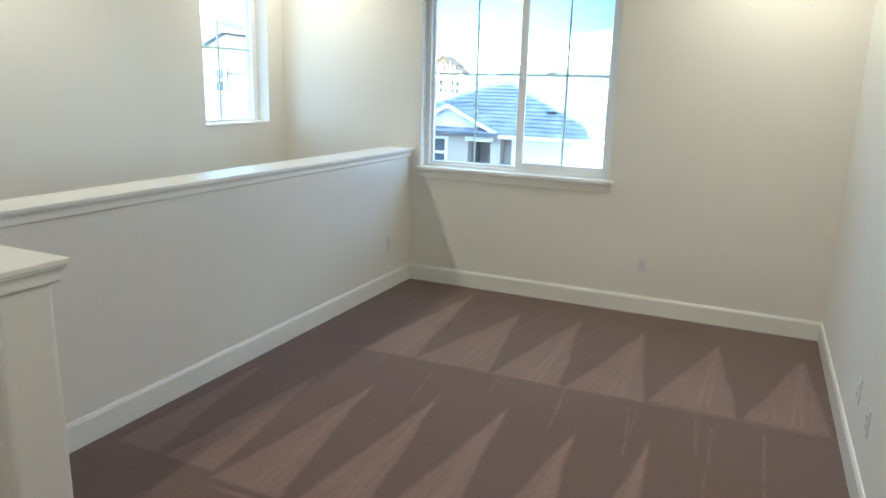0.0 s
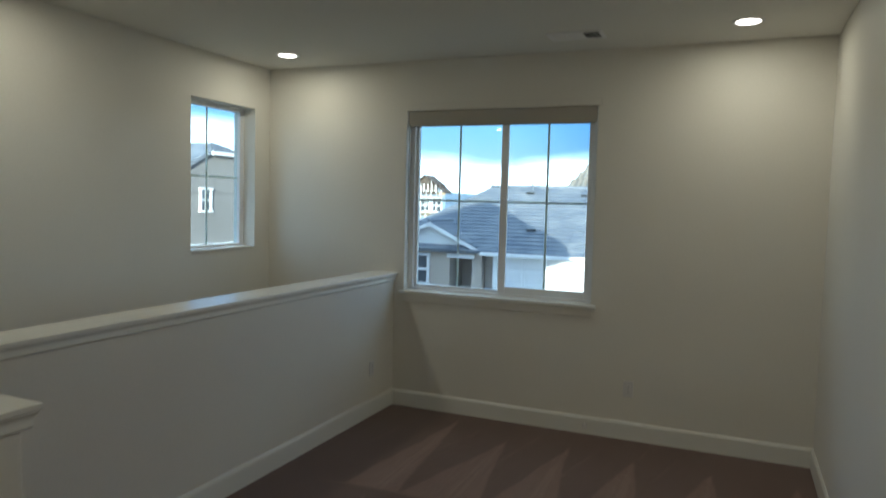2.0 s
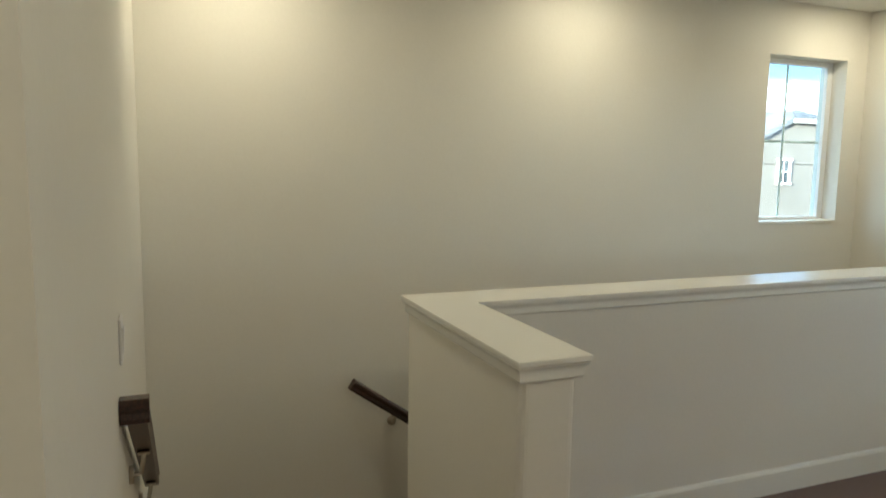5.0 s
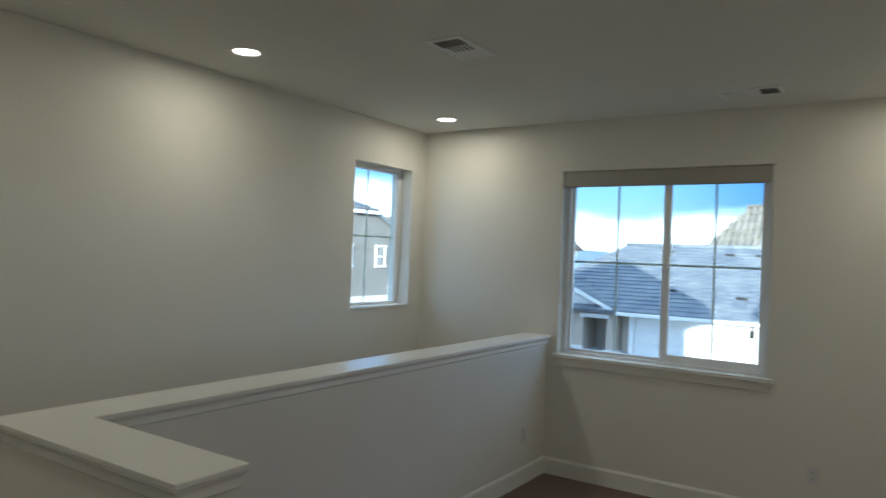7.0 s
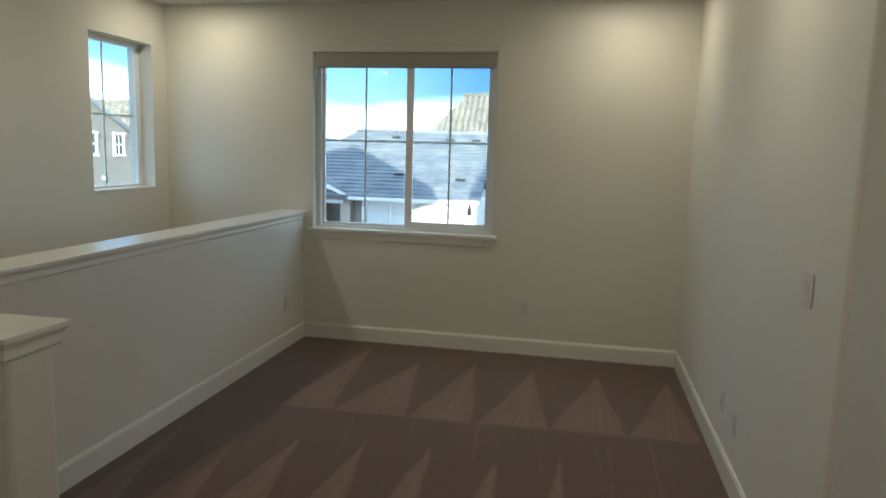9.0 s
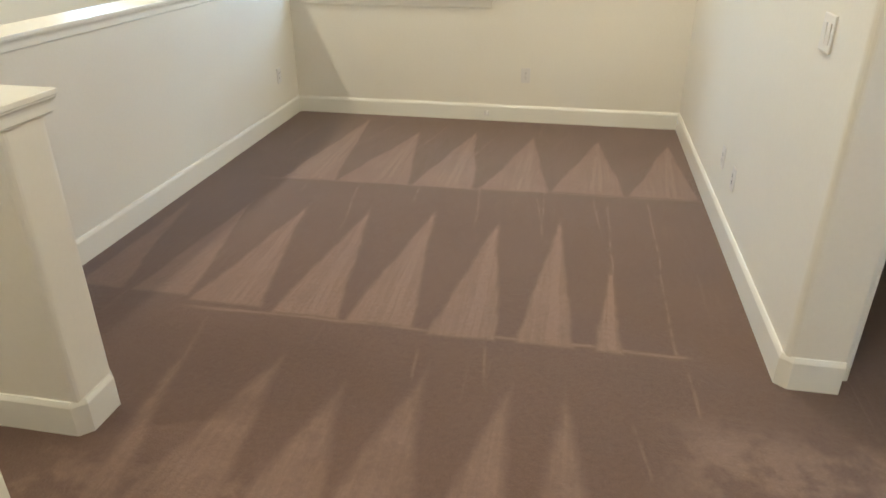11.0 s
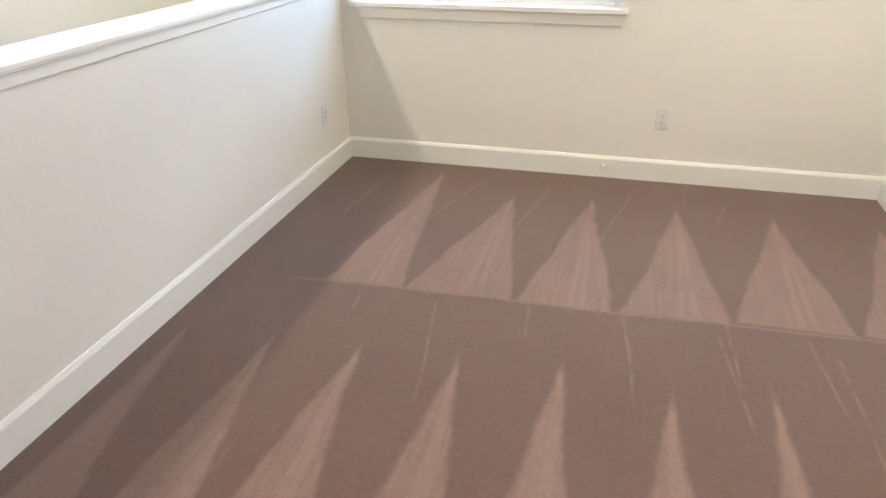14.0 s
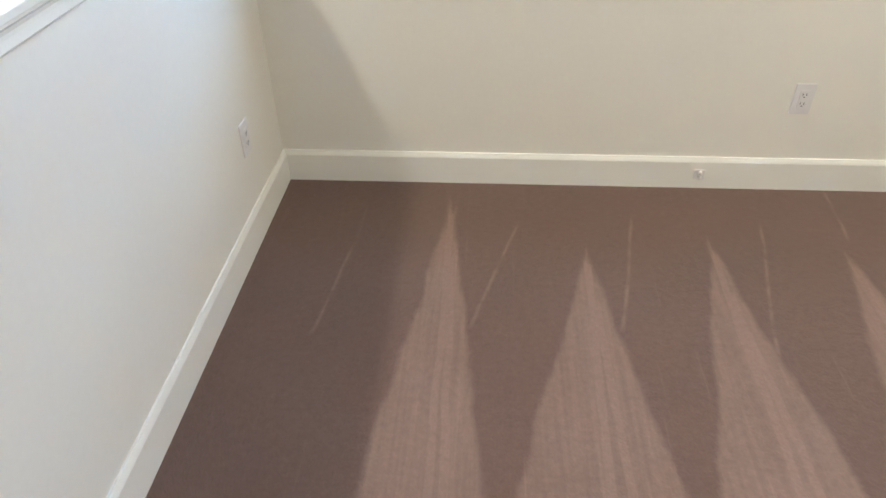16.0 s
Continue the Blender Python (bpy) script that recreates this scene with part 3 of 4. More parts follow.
part("rail", rail_piece((0.64, RS, south_z(0.64)), (-0.21, RS, south_z(-0.21))), RAIL_WOOD, rail2)
part("rail_return", rail_piece((0.635, SOUTH + 0.001, south_z(0.64) + 0.004), (0.635, RS + 0.028, south_z(0.64) + 0.004)), RAIL_WOOD, rail2)
for x in (0.36, -0.12):
    bracket(rail2, (x, SOUTH, south_z(x) - 0.10), (x, RS, south_z(x) - 0.036))


# ---- large window ----
def bars(parent, name, rows, material, bevel=0.003, label=""):
    bm = bmesh.new()
    for r in rows:
        box(bm, *r, bevel=bevel)
    return part(name, bm, material, parent, label)


FY0, FY1 = 0.075, 0.150
win = thing("window_1", "white vinyl sliding window with grid bars and rolled blind", "window", kind="structure")
f = 0.045
bars(win, "window_frame", [(WX0, FY0, WZ0, WX0 + f, FY1, WZ1), (WX1 - f, FY0, WZ0, WX1, FY1, WZ1), (WX0 + f, FY0, WZ0, WX1 - f, FY1, WZ0 + 0.025), (WX0 + f, FY0, WZ1 - f, WX1 - f, FY1, WZ1)], VINYL)
MID = 0.868
fixed = bars(win, "fixed_sash", [(WX0 + f, 0.105, WZ0 + 0.025, WX0 + f + 0.022, 0.14, WZ1 - f), (MID - 0.028, 0.105, WZ0 + 0.025, MID + 0.016, 0.14, WZ1 - f), (WX0 + f + 0.022, 0.105, WZ0 + 0.025, MID - 0.028, 0.14, WZ0 + 0.047), (WX0 + f + 0.022, 0.105, WZ1 - f - 0.02, MID - 0.028, 0.14, WZ1 - f)], VINYL)
slide = bars(win, "sliding_sash", [(MID - 0.020, 0.080, WZ0 + 0.025, MID + 0.036, 0.104, WZ1 - f), (WX1 - f - 0.03, 0.080, WZ0 + 0.025, WX1 - f, 0.104, WZ1 - f), (MID + 0.036, 0.080, WZ0 + 0.025, WX1 - f - 0.03, 0.104, WZ0 + 0.080), (MID + 0.036, 0.080, WZ1 - f - 0.03, WX1 - f - 0.03, 0.104, WZ1 - f)], VINYL)
gm = 1.66
gl0, gl1, gr0, gr1 = WX0 + f + 0.022, MID - 0.028, MID + 0.036, WX1 - f - 0.03
for sash, a, b, y, z0, z1 in ((fixed, gl0, gl1, 0.122, WZ0 + 0.047, WZ1 - f - 0.02), (slide, gr0, gr1, 0.092, WZ0 + 0.08, WZ1 - f - 0.03)):
    pane = bars(sash, "pane", [(a, y - 0.003, z0, b, y + 0.003, z1)], GLASS, 0)
    pane.visible_shadow = False
    m = (a + b) / 2
    bars(sash, "grid_bar", [(m - 0.008, y + 0.004, z0, m + 0.008, y + 0.012, z1)], VINYL, 0.002)
    bars(sash, "grid_bar", [(a, y + 0.0045, gm - 0.008, m - 0.008, y + 0.0115, gm + 0.008), (m + 0.008, y + 0.0045, gm - 0.008, b, y + 0.0115, gm + 0.008)], VINYL, 0.002)
bars(slide, "latch", [(MID - 0.012, 0.062, gm - 0.035, MID + 0.022, 0.080, gm + 0.03)], VINYL, 0.006)
bars(win, "window_sill", [(WX0 - 0.022, -0.030, WZ0 - 0.022, WX1 + 0.034, FY0 - 0.001, WZ0 + 0.006)], TRIM, 0.004, "white painted sill board")
bars(win, "apron", [(WX0 - 0.005, -0.014, WZ0 - 0.082, WX1 + 0.012, 0, WZ0 - 0.022)], WALL, 0.003, "warm white painted apron under the sill")
# glossy liners added so that the reveals reflect more sky
for x in (WX0, WX1 - 0.006):
    bars(win, "added_jamb_liner", [(x, 0.003, WZ0 + 0.007, x + 0.006, FY0 - 0.001, WZ1 - 0.002)], TRIM, 0.001)
bars(win, "head_trim", [(WX0 - 0.008, -0.006, WZ1 + 0.002, WX1 + 0.022, 0, WZ1 + 0.050)], WALL, 0.002)

blind = thing("roller_blind", "beige roller blind rolled up in the window head", "blind")
part("valance", boxes((WX0 + 0.020, 0.006, WZ1 - 0.112, WX1 - 0.012, 0.012, WZ1 - 0.003)), BLIND, blind)
roll = tube([(WX0 + 0.03, 0.042, WZ1 - 0.055), (WX1 - 0.03, 0.042, WZ1 - 0.055)], 0.026, 20)
part("fabric_roll", roll, BLIND, blind, smooth=True)
part("bottom_bar", boxes((WX0 + 0.03, 0.030, WZ1 - 0.120, WX1 - 0.03, 0.042, WZ1 - 0.098)), BLIND, blind)
for x in (WX0 + 0.002, WX1 - 0.010):
    part("bracket", box(bmesh.new(), x, 0.004, WZ1 - 0.09, x + 0.008, 0.07, WZ1 - 0.004, bevel=0.002), PLATE, blind)
part("cord", tube([(WX0 + 0.016, 0.03, WZ1 - 0.06), (WX0 + 0.014, 0.03, 1.9), (WX0 + 0.015, 0.03, 1.32)], 0.003, 8), CHAIN, blind, "thin grey pull cord")

# ---- stairwell window ----
win2 = thing("window_2", "narrow white vinyl window with grid bars in deep reveal", "window", kind="structure")
XF0, XF1 = -1.405, -1.345
f = 0.05
bars(win2, "window_frame", [(XF0, SY0, SZ0, XF1, SY0 + f, SZ1), (XF0, SY1 - f, SZ0, XF1, SY1, SZ1), (XF0, SY0 + f, SZ0, XF1, SY1 - f, SZ0 + 0.035), (XF0, SY0 + f, SZ1 - 0.035, XF1, SY1 - f, SZ1)], VINYL)
pane = bars(win2, "pane", [(-1.378, SY0 + f, SZ0 + 0.035, -1.372, SY1 - f, SZ1 - 0.035)], GLASS, 0)
pane.visible_shadow = False
ym, zm = -0.605, (SZ0 + SZ1) / 2
bars(win2, "grid_bar", [(-1.387, ym - 0.008, SZ0 + 0.035, -1.379, ym + 0.008, SZ1 - 0.035)], VINYL, 0.002)
bars(win2, "grid_bar", [(-1.3865, SY0 + f, zm - 0.008, -1.3795, ym - 0.008, zm + 0.008), (-1.3865, ym + 0.008, zm - 0.008, -1.3795, SY1 - f, zm + 0.008)], VINYL, 0.002)
bars(win2, "window_sill", [(XF1, SY0 + 0.001, SZ0 - 0.004, WEST + 0.008, SY1 - 0.001, SZ0 + 0.016)], TRIM, 0.003, "white painted sill board")

# ---- hall window, unseen, added to throw daylight on the east wall's end ----
win3 = thing("window_3", "white vinyl window added unseen in the plain hall wall for daylight", "window", kind="structure")
bars(win3, "window_frame", [(4.67, HY0, HZ0, 4.73, HY0 + f, HZ1), (4.67, HY1 - f, HZ0, 4.73, HY1, HZ1), (4.67, HY0 + f, HZ0, 4.73, HY1 - f, HZ0 + f), (4.67, HY0 + f, HZ1 - f, 4.73, HY1 - f, HZ1)], VINYL)
pane = bars(win3, "pane", [(4.70, HY0 + f, HZ0 + f, 4.706, HY1 - f, HZ1 - f)], GLASS, 0)
pane.visible_shadow = False
bars(win3, "window_sill", [(4.575, HY0 - 0.02, HZ0 - 0.02, 4.669, HY1 + 0.02, HZ0 + 0.006)], TRIM, 0.003, "white painted sill board")

# ---- doorway off the hall ----
door = thing("door_1", "open doorway with white painted casing", "doorway", kind="structure")
casing = [(0, 0), (0.050, 0), (0.050, 0.011), (0.040, 0.016), (0.010, 0.013), (0, 0.008)]
part("casing", prism(casing, lambda u, v, s: (3.243 + u, -3.115 - v, s), 2.09), TRIM, door)
part("casing", prism(casing, lambda u, v, s: (4.190 - u, -3.115 - v, s), 2.09), TRIM, door)
part("casing", prism(casing, lambda u, v, s: (3.293 + s, -3.115 - v, 2.024 + u), 0.847), TRIM, door)
part("jamb", boxes((3.236, -3.113, 0.001, 3.294, -3.0, 2.045)), TRIM, door)
part("jamb", boxes((4.12, -3.113, 0.001, 4.139, -3.0, 2.045)), TRIM, door)
part("jamb", boxes((3.294, -3.113, 2.025, 4.12, -3.0, 2.045)), TRIM, door)

# ---- downlights and ceiling vents ----
light = thing("downlight", "lit recessed downlight with white trim ring", "ceiling light", "recessed downlights", at=pose(*LAMPS[0], H))
ring = bmesh.new()
ring_profile = [(0.068, -0.001), (0.070, -0.008), (0.080, -0.010), (0.088, -0.006), (0.090, 0.001)]
rings = [[ring.verts.new((r * math.cos(a * math.pi / 24), r * math.sin(a * math.pi / 24), z)) for a in range(48)] for r, z in ring_profile]
for a, b in zip(rings, rings[1:]):
    for k in range(48):
        ring.faces.new((a[k], a[(k + 1) % 48], b[(k + 1) % 48], b[k]))
bmesh.ops.recalc_face_normals(ring, faces=ring.faces)
part("trim_ring", ring, PLATE, light, smooth=True)
part("diffuser", disc(bmesh.new(), 0, 0, -0.002, 0.069, 0.069, 0.004), LENS, light, "glowing warm diffuser")
for lx, ly in LAMPS[1:]:
    copy_thing(light, pose(lx, ly, H))


def vent(m, label):
    v = thing("ceiling_vent", label, "air vent", "ceiling air vents", at=m)
    L, W = 0.355, 0.205
    bm = bmesh.new()
    for r in ((-L / 2, -W / 2, -0.008, L / 2, -W / 2 + 0.024, 0), (-L / 2, W / 2 - 0.024, -0.008, L / 2, W / 2, 0), (-L / 2, -W / 2 + 0.024, -0.008, -L / 2 + 0.024, W / 2 - 0.024, 0), (L / 2 - 0.024, -W / 2 + 0.024, -0.008, L / 2, W / 2 - 0.024, 0)):
        box(bm, *r, bevel=0.002)
    part("frame", bm, VENT, v)
    # dark sheet painted in for the shade of the duct behind the slats
    part("backing", boxes((-L / 2 + 0.024, -W / 2 + 0.024, -0.0015, L / 2 - 0.024, W / 2 - 0.024, -0.0005)), VENT_DARK, v)
    third = (L - 0.048) / 3
    for s in range(3):
        x0 = -L / 2 + 0.024 + s * third
        tilt = (1.6, 0.25, -0.5)[s]
        half_w = (0.0040, 0.006, 0.0066)[s]
        if s:
            part("divider", boxes((x0 - 0.002, -W / 2 + 0.024, -0.008, x0 + 0.002, W / 2 - 0.024, -0.001)), VENT, v)
        for k in range(6):
            bm = bmesh.new()
            if s == 1:
                c = -W / 2 + 0.024 + (k + 0.5) * (W - 0.048) / 6
                vs = [(x0 + 0.003, c - 0.0085, -0.0065), (x0 + third - 0.003, c - 0.0085, -0.0065), (x0 + third - 0.003, c + 0.0085, -0.0040), (x0 + 0.003, c + 0.0085, -0.0040)]
            else:
                c = x0 + (k + 0.5) * third / 6
                vs = [(c - half_w, -W / 2 + 0.024, -0.005 - 0.0025 * tilt), (c + half_w, -W / 2 + 0.024, -0.005 + 0.0025 * tilt), (c + half_w, W / 2 - 0.024, -0.005 + 0.0025 * tilt), (c - half_w, W / 2 - 0.024, -0.005 - 0.0025 * tilt)]
            low = [bm.verts.new(q) for q in vs]
            high = [bm.verts.new((q[0], q[1], q[2] + 0.001)) for q in vs]
            bm.faces.new(low[::-1]), bm.faces.new(high)
            for i in range(4):
                bm.faces.new((low[i], low[(i + 1) % 4], high[(i + 1) % 4], high[i]))
            part("slat", bm, VENT, v)
    return v


vent(pose(0.385, -2.01, H, 0, 0, 90), "white metal ceiling vent above the half wall")
vent(pose(1.505, -0.46, H, 0, 0, 180), "white metal ceiling vent above the large window")


# ---- outlets, switches ----
def outlet(m, label, name="outlet"):
    """A duplex outlet; its local -y faces the room."""
    p = thing(name, label, "outlet", "wall outlets", at=m)
    part("plate", box(bmesh.new(), -0.035, -0.006, -0.057, 0.035, 0, 0.057, bevel=0.003), DEVICE, p)
    body = part("socket_face", box(bmesh.new(), -0.0165, -0.0085, -0.033, 0.0165, -0.005, 0.033, bevel=0.0015), DEVICE, p)
    for z in (0.017, -0.017):
        for x in (-0.006, 0.006):
            part("slot", boxes((x - 0.001, -0.0092, z - 0.002, x + 0.001, -0.0084, z + 0.006)), SLOT, body)
        part("slot", boxes((-0.002, -0.0092, z - 0.009, 0.002, -0.0084, z - 0.005)), SLOT, body)
    return p


def switch(m, label, gangs):
    p = thing("light_switch", label, "light switch", "light switches", at=m)
    w = 0.0355 + 0.023 * (gangs - 1)
    part("plate", box(bmesh.new(), -w, -0.008, -0.059, w, 0, 0.059, bevel=0.004), DEVICE, p)
    for g in range(gangs):
        x = (g - (gangs - 1) / 2) * 0.046
        part("rocker", prism([(-0.033, -0.007), (-0.033, -0.0095), (0, -0.0105), (0.033, -0.0125), (0.033, -0.007)], lambda u, v, s: (x - 0.0165 + s, v, u), 0.033), DEVICE, p)
    return p


outlet(pose(1.868, 0, 0.363), "white duplex outlet on the window wall")
outlet(pose(0, -0.352, 0.365, 0, 0, 90), "white duplex outlet on the half wall")
outlet(pose(EAST, -1.712, 0.352, 0, 0, -90), "white duplex outlet on the side wall")
outlet(pose(EAST, -2.005, 0.340, 0, 0, -90), "white cable outlet beside the duplex outlet")
switch(pose(EAST, -2.862, 1.160, 0, 0, -90), "white double rocker switch on the side wall", 2)
switch(pose(0.53, SOUTH, 1.15, 0, 0, 180), "white rocker switch beside the stair head", 1)

jack = thing("cable_jack", "small white double cable stub in the baseboard", "cable jack")
part("plate", box(bmesh.new(), 1.557, -0.019, 0.041, 1.595, -0.0135, 0.081, bevel=0.0015), DEVICE, jack)
for z in (0.070, 0.053):
    part("stub", tube([(1.576, -0.016, z), (1.576, -0.028, z), (1.576, -0.031, z)], 0.007, 14), DEVICE, jack, smooth=True)

# ---- outside ----
structure("ground", boxes((-400, -400, LOW - 0.5, 400, 400, LOW - 0.02)), GROUND, "bare ground around the houses", "ground")
structure("road", boxes((-120, 7.5, LOW - 0.02, 120, 15.5, LOW)), ASPHALT, "grey asphalt street in front of the houses", "road")
structure("pavement", boxes((-120, 15.5, LOW - 0.02, 120, 17.2, LOW + 0.13)), CONCRETE, "pale concrete pavement beside the street", "pavement")
structure("driveway", boxes((-8.2, 17.2, LOW - 0.02, -1.8, 23.4, LOW + 0.14)), CONCRETE, "pale concrete driveway to the garage", "driveway")


def roof_courses(parent, a, b, c, d, step, material, name="tile_courses", lip=0.03):
    """Overlapping tile courses on the slope a b (eave) to d c (ridge)."""
    a, b, c, d = (Vector(p) for p in (a, b, c, d))
    n = max(2, round(((d + c) / 2 - (a + b) / 2).length / step))
    up = (b - a).cross(d - a).normalized()
    up = up if up.z > 0 else -up
    bm = bmesh.new()
    for i in range(n):
        s, e = i / n, min(1.0, (i + 1) / n)
        l0, r0, l1, r1 = a.lerp(d, s), b.lerp(c, s), a.lerp(d, e), b.lerp(c, e)
        wide = (r0 - l0).length
        k = max(1, round(wide / 0.42))
        for j in range(k):
            u0, u1 = (j + 0.02) / k, (j + 0.98) / k
            h = lip + random.uniform(0, 0.014)
            q = [l0.lerp(r0, u0) + up * h, l0.lerp(r0, u1) + up * h, l1.lerp(r1, u1) + up * 0.004, l1.lerp(r1, u0) + up * 0.004]
            low = [l0.lerp(r0, u0) - up * 0.02, l0.lerp(r0, u1) - up * 0.02]
            vs = [bm.verts.new(p) for p in q + low]
            bm.faces.new(vs[:4])
            bm.faces.new((vs[4], vs[5], vs[1], vs[0]))
    return part(name, bm, material, parent)


def roof_plane(parent, pts, material, name="roof", thick=0.12):
    a, b, c = (Vector(p) for p in pts[:3])
    up = (b - a).cross(c - a).normalized()
    up = up if up.z > 0 else -up
    bm = bmesh.new()
    top = [bm.verts.new(p) for p in pts]
    low = [bm.verts.new(Vector(p) - up * thick) for p in pts]
    bm.faces.new(top), bm.faces.new(low[::-1])
    for i in range(len(pts)):
        k = (i + 1) % len(pts)
        bm.faces.new((top[i], low[i], low[k], top[k]))
    bmesh.ops.recalc_face_normals(bm, faces=bm.faces)
    return part(name, bm, material, parent)


def barrel_tiles(parent, x0, x1, y0, z0, y1, z1, material, pitch=0.42, course=0.85):
    """Rolls of barrel tile running up a slope, in overlapping lengths."""
    slope = Vector((0, y1 - y0, z1 - z0))
    n_c = round(slope.length / course)
    up = Vector((0, -(z1 - z0), y1 - y0)).normalized()
    bm = bmesh.new()
    for j in range(round((x1 - x0) / pitch)):
        for i in range(n_c):
            a = Vector((x0 + (j + 0.5) * pitch + random.uniform(-0.02, 0.02), y0, z0)) + slope * (i / n_c)
            b = a + slope / n_c * 1.04
            rows = []
            for p, r, lift in ((a, pitch * 0.36, 0.05), (b, pitch * 0.30, 0.0)):
                rows.append([bm.verts.new(p + Vector((math.cos(t) * r, 0, 0)) + up * (math.sin(t) * r + lift)) for t in (0, 0.63, 1.26, 1.88, 2.51, 3.14)])
            for k in range(5):
                bm.faces.new((rows[0][k], rows[0][k + 1], rows[1][k + 1], rows[1][k]))
            bm.faces.new(rows[0][::-1])
    return part("barrel_tiles", bm, material, parent)


def house_window(parent, m, w, h, trim=0.12):
    """A trimmed sash window; local -y faces out."""
    def at(bm):
        bmesh.ops.transform(bm, matrix=m, verts=bm.verts)
        return bm
    win_ob = part("window", at(boxes((-w / 2 - trim, -0.07, -h / 2, -w / 2, 0, h / 2), (w / 2, -0.07, -h / 2, w / 2 + trim, 0, h / 2), (-w / 2 - trim * 1.3, -0.10, h / 2, w / 2 + trim * 1.3, 0, h / 2 + trim), (-w / 2 - trim * 1.3, -0.10, -h / 2 - trim, w / 2 + trim * 1.3, 0, -h / 2))), OUT_TRIM, parent)
    part("pane", at(boxes((-w / 2, -0.012, -h / 2, w / 2, -0.004, h / 2))), DARK_GLASS, win_ob)
    part("sash_bar", at(boxes((-w / 2, -0.04, -w * 0.05, w / 2, -0.013, w * 0.05), (-w * 0.02, -0.035, w * 0.05, w * 0.02, -0.013, h / 2), (-w * 0.02, -0.035, -h / 2, w * 0.02, -0.013, -w * 0.05))), OUT_TRIM, win_ob)
    return win_ob


# house across the street
hs = thing("house", "single-storey taupe house with grey tile roof and white garage", "house")
GY = 23.5
GAX = -10.08                  # top of the front gable
EZ = -0.42
part("wall", boxes((-12.6, GY + 0.01, LOW, -9.2, GY + 9, EZ), (-9.2, GY + 1.6, LOW, -7.7, GY + 9, EZ), (-8.13, GY, LOW, -7.68, GY + 0.45, EZ), (-9.2, GY, -0.72, -8.13, GY + 0.3, EZ), (-7.68, GY + 0.55, LOW, -7.09, GY + 9, EZ)), TAUPE, hs)
part("garage_wall", boxes((-7.09, GY + 0.05, LOW, -6.95, GY + 9, EZ), (-6.95, GY + 0.05, -0.62, -2.6, GY + 9, EZ), (-2.6, GY + 0.05, LOW, -2.2, GY + 9, EZ)), CREAM, hs)
part("gable", slab([(-12.5, EZ - 0.06), (-7.72, EZ - 0.06), (GAX, 0.70)], "y", GY - 0.05, GY + 0.05), CREAM, hs, "cream board gable")
part("gable_band", boxes((-12.6, GY - 0.08, EZ - 0.1, -7.68, GY - 0.04, EZ - 0.02)), OUT_TRIM, hs)
for s in (-1, 1):
    part("rake_board", slab([(GAX, 0.80), (GAX, 0.62), (GAX + s * 2.48, -0.58), (GAX + s * 2.48, -0.40)], "y", GY - 0.36, GY - 0.30), OUT_TRIM, hs)
    roof_plane(hs, [(GAX, GY - 0.35, 0.82), (GAX, GY + 3.2, 0.82), (GAX + s * 2.52, GY + 3.2, -0.42), (GAX + s * 2.52, GY - 0.35, -0.42)], GREY_TILE)
roof_courses(hs, (GAX + 2.52, GY - 0.34, -0.42), (GAX + 2.52, GY + 3.2, -0.42), (GAX, GY + 3.2, 0.82), (GAX, GY - 0.34, 0.82), 0.36, GREY_TILE)
RY, RZ = GY + 5.7, 2.5
roof_plane(hs, [(-13.4, GY - 0.4, EZ), (-1.9, GY - 0.4, EZ), (-2.0, RY, RZ), (-9.3, RY, RZ)], GREY_TILE)
roof_courses(hs, (-12.9, GY - 0.42, EZ + 0.01), (-1.9, GY - 0.42, EZ + 0.01), (-2.0, RY, RZ + 0.01), (-9.3, RY, RZ + 0.01), 0.36, GREY_TILE)
roof_plane(hs, [(-13.4, GY - 0.4, EZ), (-9.3, RY, RZ), (-13.4, RY + 5.7, EZ)], GREY_TILE)
roof_plane(hs, [(-9.3, RY, RZ), (-2.0, RY, RZ), (-1.9, RY + 6, EZ), (-13.4, RY + 6, EZ)], GREY_TILE)
part("ridge_cap", tube([(-9.3, RY, RZ + 0.03), (-2.0, RY, RZ + 0.03)], 0.11, 10), GREY_TILE, hs, smooth=True)
part("ridge_cap", tube([(GAX, GY - 0.35, 0.84), (GAX, GY + 2.6, 0.84)], 0.09, 10), GREY_TILE, hs, smooth=True)
part("gutter", box(bmesh.new(), -7.6, GY - 0.52, EZ - 0.16, -1.9, GY - 0.40, EZ - 0.01, bevel=0.02), OUT_TRIM, hs)
part("vent_pipe", tube([(-7.0, RY - 0.3, RZ - 0.4), (-7.0, RY - 0.3, RZ + 0.42)], 0.04, 10), GREY_TILE, hs)
for vx, vy in ((-5.9, 25.0), (-3.0, 24.7), (-4.2, 28.4), (-2.9, 28.4), (-7.0, 28.6)):
    zz = EZ + (vy - GY + 0.4) * (RZ - EZ) / (RY - GY + 0.4)
    part("roof_vent", box(bmesh.new(), vx - 0.22, vy - 0.12, zz - 0.05, vx + 0.22, vy + 0.12, zz + 0.09, bevel=0.03), IRON, hs)
house_window(hs, pose(-10.82, GY, -1.36), 1.06, 1.20)
part("porch_beam", boxes((-9.3, GY - 0.1, -0.78, -8.0, GY - 0.02, -0.60)), OUT_TRIM, hs)
part("post_plinth", boxes((-8.22, GY - 0.1, LOW, -7.60, GY + 0.55, -2.10)), OUT_TRIM, hs)
part("base_band", boxes((-12.6, GY - 0.06, -2.26, -9.15, GY + 0.005, -2.04)), OUT_TRIM, hs)
part("porch_floor", boxes((-9.2, GY, LOW, -7.68, GY + 1.6, -2.2)), CONCRETE, hs)
